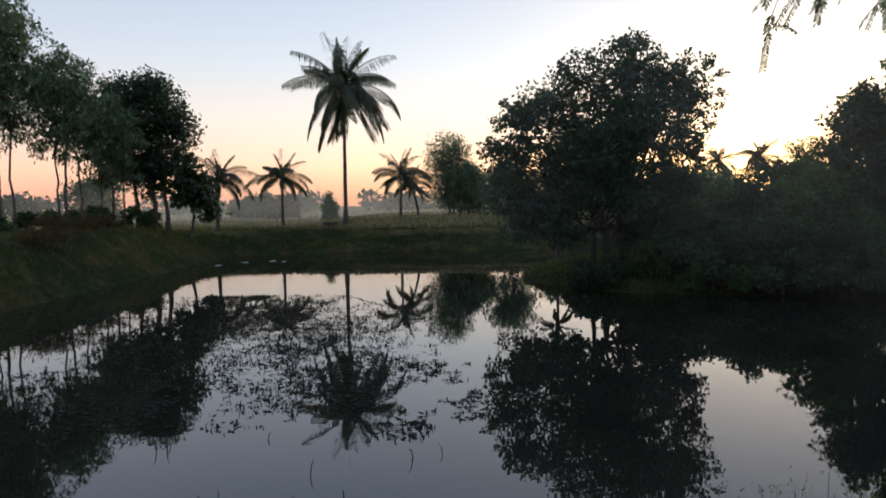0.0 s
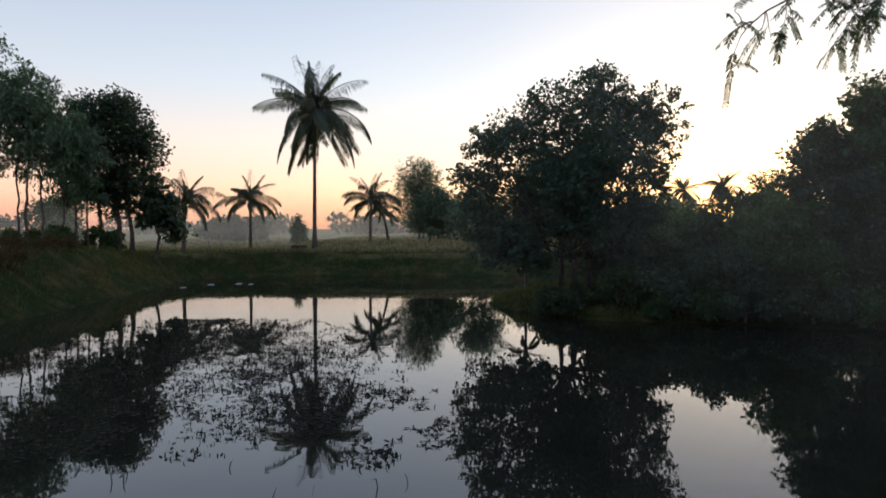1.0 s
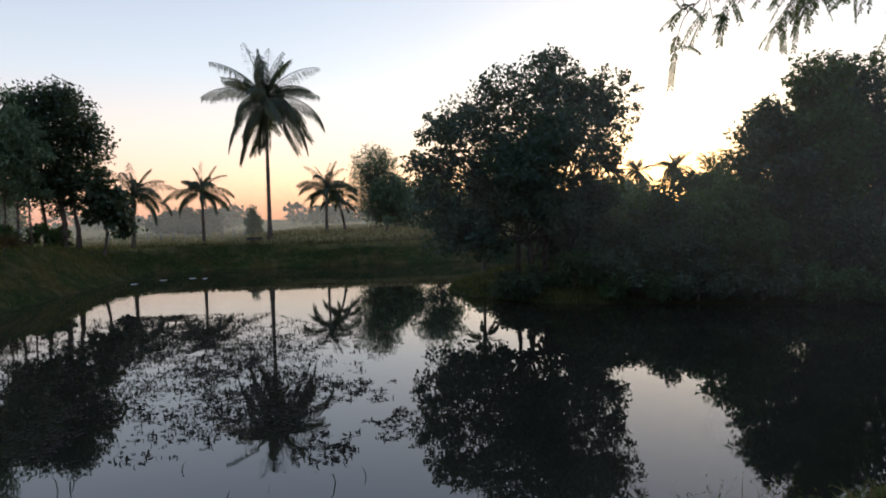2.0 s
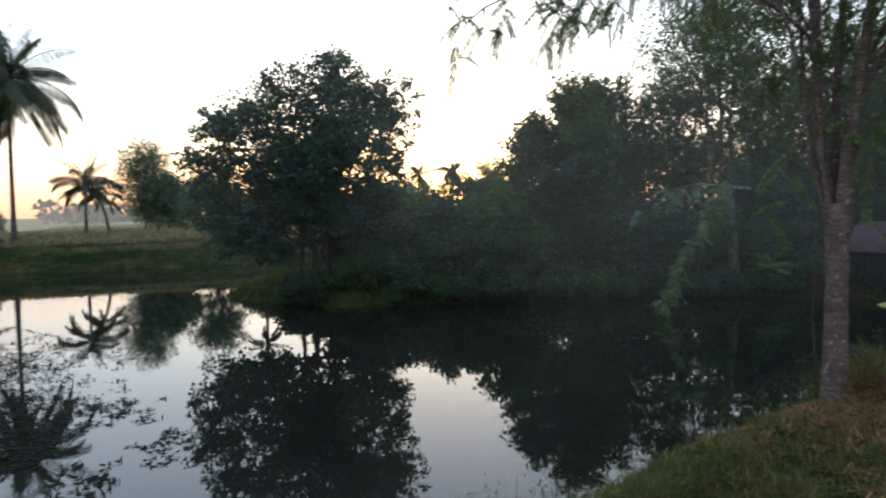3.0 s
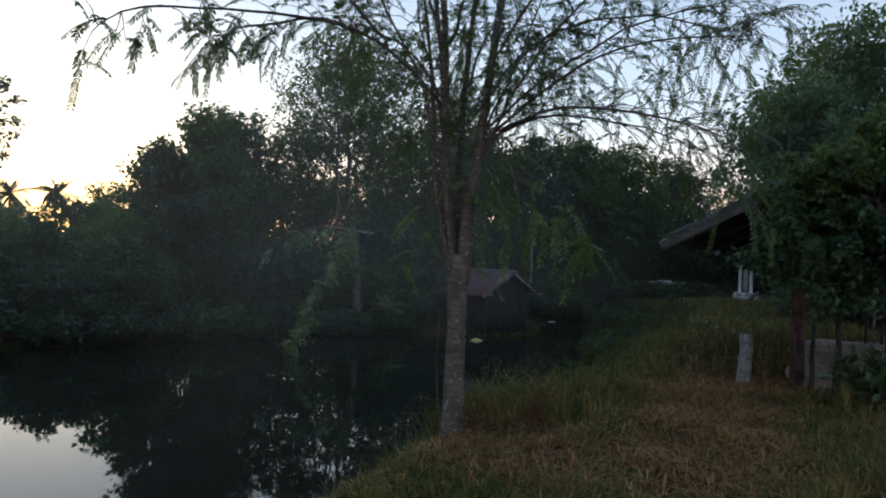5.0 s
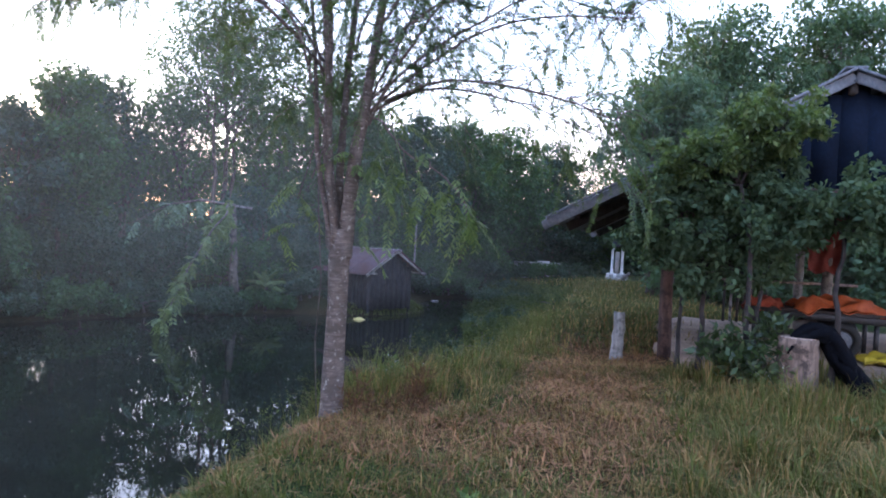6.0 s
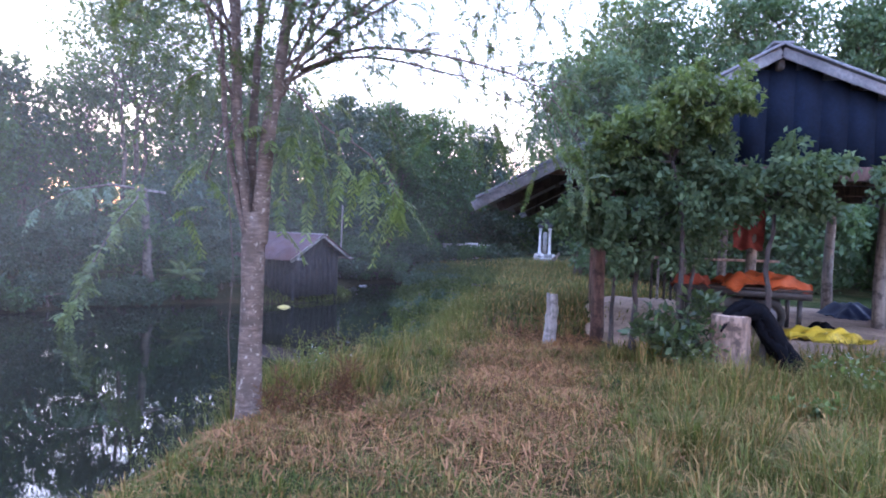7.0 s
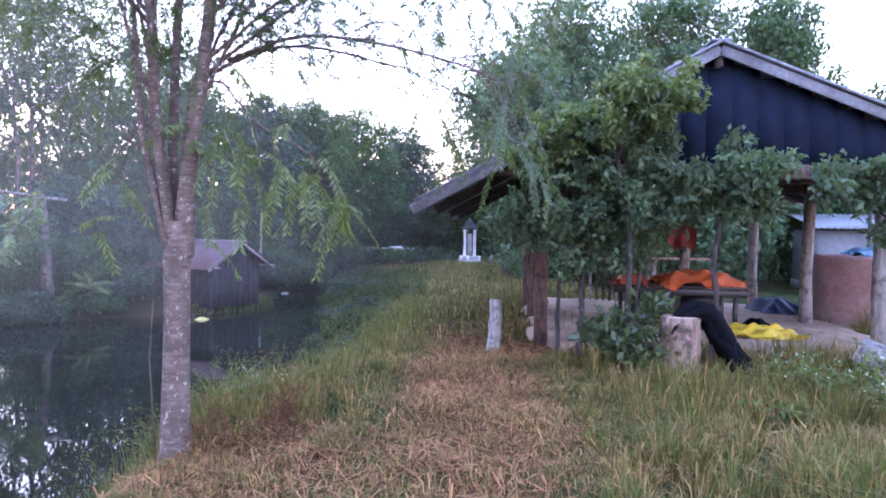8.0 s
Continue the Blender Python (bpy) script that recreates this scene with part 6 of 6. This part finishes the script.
def near_grass():
    rng = np.random.default_rng(41)
    n = 6400
    r = 1.0 + 13.5 * rng.random(n) ** 0.85
    a = radians(66) - rng.random(n) * radians(110)
    c = np.stack([r * np.cos(a) + 0.6, r * np.sin(a) + 0.6], 1)
    a2, r2 = rng.random(1900) * 2 * np.pi, 9 * rng.random(1900) ** 0.6
    c = np.concatenate([c, np.stack([r2 * np.cos(a2), r2 * np.sin(a2)], 1)])
    n = len(c)
    d = shore_distance(c)
    dry = dryness(c[:, 0], c[:, 1])
    keep = (d > 0.1) & (rng.random(n) > dry * 0.5)
    rel = c - np.array([13.44, 0.5])
    floor = (np.abs(rel @ np.array([0.985, 0.174])) < 3.05) & (np.abs(rel @ np.array([-0.174, 0.985])) < 2.5)
    c = c[keep & ~floor]
    m = len(c)
    dry = dryness(c[:, 0], c[:, 1])
    side = path_side(c[:, 0], c[:, 1])
    tall = (0.11 + 0.15 * ease(-side, 0.5, 1.7) + 0.17 * ease(side, 0.6, 1.9) * ease(c[:, 0], 4.6, 6.8)) * (1 - 0.45 * dry)
    patch = np.clip(0.5 + 0.7 * waves(c[:, 0] * 1.7 + 2, c[:, 1] * 1.9) + 0.3 * waves(c[:, 0] * 4.1, c[:, 1] * 3.7 + 1), 0, 1)
    tuft_h = tall * (0.4 + 1.0 * rng.random(m) ** 1.4) * (0.6 + 0.75 * patch)
    tuft_dry = np.clip(0.4 - 0.2 * ease(c[:, 0], 5.2, 3.8) + 0.45 * dry + 0.5 * (rng.random(m) - 0.5) + 0.6 * (0.5 - patch), 0.03, 0.95)
    tuft_a = rng.random(m) * 2 * np.pi
    nb = 250000
    i = rng.integers(0, m, nb)
    off = rng.normal(size=(nb, 2)) * 0.05
    p = c[i] + off
    h = tuft_h[i] * (0.5 + 0.8 * rng.random(nb))
    w = 0.004 + 0.009 * rng.random(nb) ** 2
    z = ground_z(p[:, 0], p[:, 1])
    way = np.arctan2(off[:, 1], off[:, 0]) + rng.normal(size=nb) * 0.5
    q = blades(rng, p[:, 0], p[:, 1], z, h * 1.25, w, 0.4 + 0.6 * rng.random(nb), way)
    g = rng.random(nb) < tuft_dry[i]
    g2 = np.concatenate([g, g])
    whole("grass", Shape().quads(q[~g2]), GRASS, "uneven green grass on the near bank", "grass", "stuff")
    whole("dry_grass", Shape().quads(q[g2]), GRASS_DRY, "yellowed grass blades among the green", "grass", "stuff")


def short_grass():
    """Short trodden blades, green and dead, all over the near ground."""
    rng = np.random.default_rng(47)
    n = 120000
    x = 1.4 + 8.6 * rng.random(n) ** 0.9
    y = -1.6 + 7.2 * rng.random(n)
    d = shore_distance(np.stack([x, y], 1))
    rel = np.stack([x - 13.44, y - 0.5], 1)
    clear = (np.abs(rel @ np.array([0.985, 0.174])) > 3.1) | (np.abs(rel @ np.array([-0.174, 0.985])) > 2.6)
    ok = (d > 0.1) & clear
    x, y = x[ok], y[ok]
    n = len(x)
    patch = 0.5 + 0.6 * waves(x * 2.3 + 1, y * 2.1) + 0.35 * waves(x * 5.3, y * 4.7 + 2)
    dead = rng.random(n) < np.clip(0.25 - 0.12 * ease(x, 5.2, 3.8) + 0.6 * dryness(x, y) + 0.45 * (0.5 - patch), 0.08, 0.93)
    h = (0.035 + 0.1 * rng.random(n) ** 1.6) * (0.7 + 0.5 * np.clip(patch, 0, 1))
    q = blades(rng, x, y, ground_z(x, y), h, 0.003 + 0.005 * rng.random(n), 0.35 + 0.65 * rng.random(n))
    two = np.concatenate([dead, dead])
    whole("short_grass", Shape().quads(q[~two]), GRASS_SHORT, "short trodden green grass on the near bank", "grass", "stuff")
    whole("dead_grass", Shape().quads(q[two]), GRASS_DRY, "short dead grass along the footpath", "grass", "stuff")


def straw():
    rng = np.random.default_rng(42)
    n = 130000
    x = 0.2 + 12 * rng.random(n)
    y = -1.8 + 8 * rng.random(n)
    d = shore_distance(np.stack([x, y], 1))
    ok = (d > 0.35) & (rng.random(n) < (0.12 + 0.88 * dryness(x, y)) * (0.5 + 0.5 * waves(x * 2.1, y * 2.4)))
    x, y = x[ok], y[ok]
    n = len(x)
    z = ground_z(x, y) + 0.008 + 0.05 * rng.random(n) ** 2
    a = rng.normal(size=n) * 1.0 + 0.5
    ln = 0.025 + 0.12 * rng.random(n) ** 1.5
    dz = rng.normal(size=n) * 0.025
    d3 = np.stack([np.cos(a) * ln, np.sin(a) * ln, dz], 1)
    s3 = np.stack([-np.sin(a), np.cos(a), a * 0], 1) * (0.0025 + 0.003 * rng.random(n))[:, None]
    p = np.stack([x, y, z], 1)
    q = np.stack([p - d3 - s3, p - d3 + s3, p + d3 + s3, p + d3 - s3], 1)
    whole("straw", Shape().quads(q), STRAW, "trampled dry straw covering the path", "straw", "stuff")


def broad_weeds():
    """Low broad-leaved plants with small white flowers among the grass."""
    spots = [(8.2, -0.6, 0.45), (7.9, -0.9, 0.4), (8.5, -0.2, 0.35), (7.2, 0.1, 0.22), (8.9, 1.05, 0.3), (6.9, 4.6, 0.3), (8.6, -1.3, 0.45), (3.9, 2.3, 0.09)]
    for i, (x, y, h) in enumerate(spots):
        rng = np.random.default_rng(300 + i)
        top = thing("wild_plant", (x, y, gz(x, y) - 0.01), "leafy green weed with tiny white flowers in the grass", "plant", "wild plants")
        stems, leaf, fl = Shape(), [], []
        for k in range(int(8 + 30 * h)):
            e = np.array([rng.normal() * h * 0.45, rng.normal() * h * 0.45, h * (0.5 + 0.6 * rng.random())])
            b = bent((rng.normal() * 0.03, rng.normal() * 0.03, 0), e, rng, 0.1, 5)
            stems.tube(b, np.linspace(0.004, 0.002, 5), 4, False)
            leaf.append(np.repeat(b[1:], 4, 0) + rng.normal(size=(16, 3)) * 0.015)
            fl.append(e[None] + rng.normal(size=(3, 3)) * 0.012)
        part("stems", stems, GRASS, top)
        part("leaves", Shape().quads(leaf_quads(rng, np.concatenate(leaf), 0.065, 0.03, 0.1)), LEAF_FRESH, top)
        if h > 0.25:
            part("flowers", Shape().quads(leaf_quads(rng, np.concatenate(fl), 0.014, 0.012, 0)), WHITE, top, "tiny white flowers", kind="stuff")


def bank_grass():
    """Grass on the banks round the pond and on the field edge."""
    rng = np.random.default_rng(43)
    n = 110000
    i = rng.integers(0, len(LOOP), n)
    c = LOOP[i] + rng.normal(size=(n, 2)) * 2.4
    d = shore_distance(c)
    near = np.hypot(c[:, 0] - 2, c[:, 1]) < 9
    across = (c[:, 0] > 7) & (c[:, 1] > 13.2) & (c[:, 1] < 26)
    c = c[(d > 0.05) & ~near & (c[:, 0] < 27) & ~(across & (d < 2.2))]
    n = len(c)
    z = ground_z(c[:, 0], c[:, 1])
    h = 0.08 + 0.22 * rng.random(n) ** 1.7
    q = blades(rng, c[:, 0], c[:, 1], z, h, 0.014 + 0.022 * rng.random(n), 0.3 + 0.6 * rng.random(n))
    m = 38000
    x = 12.5 + 17 * rng.random(m) ** 1.2
    y = np.interp(x, [12.5, 14.5, 18, 21, 24, 26.3, 30], [6.5, 7.4, 8.9, 10.3, 11.6, 12.4, 12.8]) - 7.0 * rng.random(m) ** 1.4
    rel = np.stack([x - 13.44, y - 0.5], 1)
    clear = (np.abs(rel @ np.array([0.985, 0.174])) > 3.1) | (np.abs(rel @ np.array([-0.174, 0.985])) > 2.6)
    x, y = x[clear], y[clear]
    m = len(x)
    q = np.concatenate([q, blades(rng, x, y, ground_z(x, y), 0.12 + 0.3 * rng.random(m) ** 1.5, 0.012 + 0.02 * rng.random(m), 0.3 + 0.6 * rng.random(m))])
    qc = q.mean(1)
    side = (qc[:, 0] > 9) & (qc[:, 1] < 13) & (qc[:, 2] > 0.75)
    mixed_in = rng.random(len(q))
    whole("rough_grass", Shape().quads(q[side & (mixed_in < 0.66)]), GRASS_BANK, "rough olive grass on the sloping bank", "grass", "stuff")
    whole("dry_bank_grass", Shape().quads(q[side & (mixed_in >= 0.66)]), GRASS_DRY, "yellowed stalks on the sloping bank", "grass", "stuff")
    q = q[~side]
    whole("bank_grass", Shape().quads(q), GRASS_BANK, "rough grass on the pond banks", "grass", "stuff")
    m = 42000
    x = -26 + 50 * rng.random(m)
    y = 39 + 40 * rng.random(m) ** 2
    z = ground_z(x, y)
    q = blades(rng, x, y, z, 0.15 + 0.25 * rng.random(m), 0.03 + 0.05 * rng.random(m), 0.3 + 0.6 * rng.random(m))
    whole("field_grass", Shape().quads(q), GRASS_FAR, "pale yellowish grass of the open field", "grass", "stuff")


def seed_grass():
    """Tall flowering grass with fluffy pale heads along the bank."""
    rng = np.random.default_rng(44)
    n = 620
    t = rng.random(n)
    x = 5.9 + 7.0 * t
    y = np.interp(x, [5.9, 7.3, 9.2, 12.9], [4.7, 4.8, 4.4, 4.9]) + rng.normal(size=n) * 0.3
    k = 110
    x = np.concatenate([x, 1.5 + 2.0 * rng.random(k)])
    y = np.concatenate([y, 4.6 + 1.0 * rng.random(k)])
    k = 320
    xs = 5.0 + 5.0 * rng.random(k)
    x = np.concatenate([x, xs])
    y = np.concatenate([y, np.interp(xs, [5.0, 6.8, 8.0, 9.4, 10], [5.4, 5.8, 5.6, 5.45, 5.6]) - 0.75 * rng.random(k)])
    n = len(x)
    d = shore_distance(np.stack([x, y], 1))
    ok = d > -0.6
    x, y = x[ok], y[ok]
    n = len(x)
    z = np.maximum(ground_z(x, y), -0.04)
    h = (0.35 + 0.3 * rng.random(n)) * np.where(x < 4, 0.62, 1.0)
    stalks = blades(rng, x, y, z, h, np.full(n, 0.006), 0.15 + 0.35 * rng.random(n))
    tips = stalks[n:, 2]
    heads = leaf_quads(rng, np.repeat(tips, 5, 0) + rng.normal(size=(5 * n, 3)) * np.array([0.01, 0.01, 0.035]), 0.03, 0.008, -0.3)
    whole("seed_grass", Shape().quads(stalks).quads(heads), GRASS, "tall thin grass with pale seed heads", "grass", "stuff")


def water_weed():
    rng = np.random.default_rng(45)
    n = 15000
    # a broad floating mat with ragged gaps, narrowing towards the near side
    y = 8.2 + 11.0 * rng.random(n) ** 0.75
    half = np.interp(y, [8.2, 11, 15, 19.2], [0.7, 1.7, 2.5, 1.9])
    mid = np.interp(y, [8.2, 11, 15, 19.2], [-1.75, -2.35, -3.6, -5.4])
    x = mid + half * np.clip(rng.normal(size=n) * 0.55, -1.25, 1.25)
    gap = 0.6 * waves(x * 1.5, y * 0.9) + 0.6 * waves(x * 4, y * 2.3) + 0.4 * rng.normal(size=n)
    ok = gap > 0.02
    x, y = x[ok], y[ok]
    k = 1100
    x2 = -1.2 + 1.7 * rng.random(k)
    y2 = 7.2 + 3.6 * rng.random(k)
    ok = waves(x2 * 3, y2 * 2) > 0.15
    k3 = 9000
    y3 = 7.5 + 9.5 * rng.random(k3)
    x3 = -0.47 * y3 + (0.24 * y3) * np.clip(rng.normal(size=k3) * 0.5, -1, 1)
    ok3 = 0.6 * waves(x3 * 2, y3 * 1.3) + 0.6 * waves(x3 * 5, y3 * 2.1) + 0.3 * rng.normal(size=k3) > 0.34
    k4 = 700
    x4, y4 = -0.5 + 3.4 * rng.random(k4), 19 + 4 * rng.random(k4)
    ok4 = waves(x4 * 1.2, y4 * 1.4) > 0.25
    x = np.concatenate([x, x2[ok], x3[ok3], x4[ok4]])
    y = np.concatenate([y, y2[ok], y3[ok3], y4[ok4]])
    n = len(x)
    rep = 2
    xx = np.repeat(x, rep) + rng.normal(size=n * rep) * 0.05
    yy = np.repeat(y, rep) + rng.normal(size=n * rep) * 0.05
    m = len(xx)
    s = Shape()
    s.quads(blades(rng, xx, yy, xx * 0, 0.03 + 0.075 * rng.random(m) ** 2, 0.01 + 0.016 * rng.random(m), 0.3 + 0.7 * rng.random(m)))
    a = rng.random(n) * np.pi
    ln = 0.02 + 0.05 * rng.random(n)
    d3 = np.stack([np.cos(a) * ln, np.sin(a) * ln, a * 0], 1)
    s3 = np.stack([-np.sin(a), np.cos(a), a * 0], 1) * (0.01 + 0.014 * rng.random(n))[:, None]
    p = np.stack([x, y, 0.004 + 0.006 * rng.random(n)], 1)
    s.quads(np.stack([p - d3, p + s3, p + d3, p - s3], 1))
    whole("water_weed", s, WEED, "ragged mat of dark water weed on the pond", "water weed", "stuff")
    # single stalks nearer the shore
    n = 22
    x = -3.2 + 3.4 * rng.random(n)
    y = 5.7 + 2.0 * rng.random(n)
    q = blades(rng, x, y, x * 0 - 0.03, 0.06 + 0.22 * rng.random(n) ** 2, np.full(n, 0.014), 0.2 + 0.7 * rng.random(n))
    whole("reed_stalk", Shape().quads(q), WEED, "thin dark stalks rising from the water", "reeds", "stuff")


near_grass()
short_grass()
straw()
broad_weeds()
bank_grass()
seed_grass()
water_weed()


# ---- mist and lens veil ----


def mist(radius, a0, a1, height, share, z0, low=0.2):
    """A curved, almost clear curtain of ground mist or lens veil that thins out upwards, to its ends and to its foot.
    """
    na, nh = 40, 24
    s = Shape()
    ang = np.radians(np.linspace(a0, a1, na))
    hh = np.linspace(0, 1, nh)
    rr = radius + 2.5 * np.sin(ang * 9)
    v = np.stack([(np.sin(ang) * rr)[:, None] + 0 * hh, (np.cos(ang) * rr)[:, None] + 0 * hh, z0 + height * hh[None, :] + 0 * ang[:, None]], -1)
    s.add(v.reshape(-1, 3), [(i * nh + j, (i + 1) * nh + j, (i + 1) * nh + j + 1, i * nh + j + 1) for i in range(na - 1) for j in range(nh - 1)])
    me = s.mesh("mist", True)
    me.materials.append(MIST)
    t = np.linspace(0, 1, na)[:, None]
    thin = share * (ease(hh, 0.0, low) * (1 - ease(hh, 0.2, 1.0)))[None, :] * ease(t, 0, 0.3) * ease(t, 1, 0.75)
    at = me.attributes.new("thin", "FLOAT", "POINT")
    at.data.foreach_set("value", thin.ravel().astype(np.float32))
    tagged(new("mist", me), "thin bluish haze for ground mist and lens veil over field and pond", "mist", "ground mist", "stuff")


mist(48.5, -38, 24, 5.0, 0.16, 1.0, 0.01)
mist(58, -40, 22, 5.5, 0.2, 1.0, 0.01)
mist(72, -42, 20, 6.0, 0.22, 1.0, 0.01)
mist(95, -44, 18, 7.0, 0.25, 1.0, 0.01)
# nearer curtains: pond mist, plus added haze for the lens veil lifting the darks
mist(25.5, 12, 75, 4.5, 0.05, 0.3)
mist(8.6, 26, 57, 6.5, 0.042, 0.0, 0.35)
mist(17.0, -2, 36, 13.0, 0.062, 0.0)
mist(13.2, 54, 98, 7.0, 0.03, 0.3, 0.3)
mist(14.5, 24, 62, 16.0, 0.034, 0.0)
mist(11.6, 30, 66, 15.0, 0.04, 0.0)
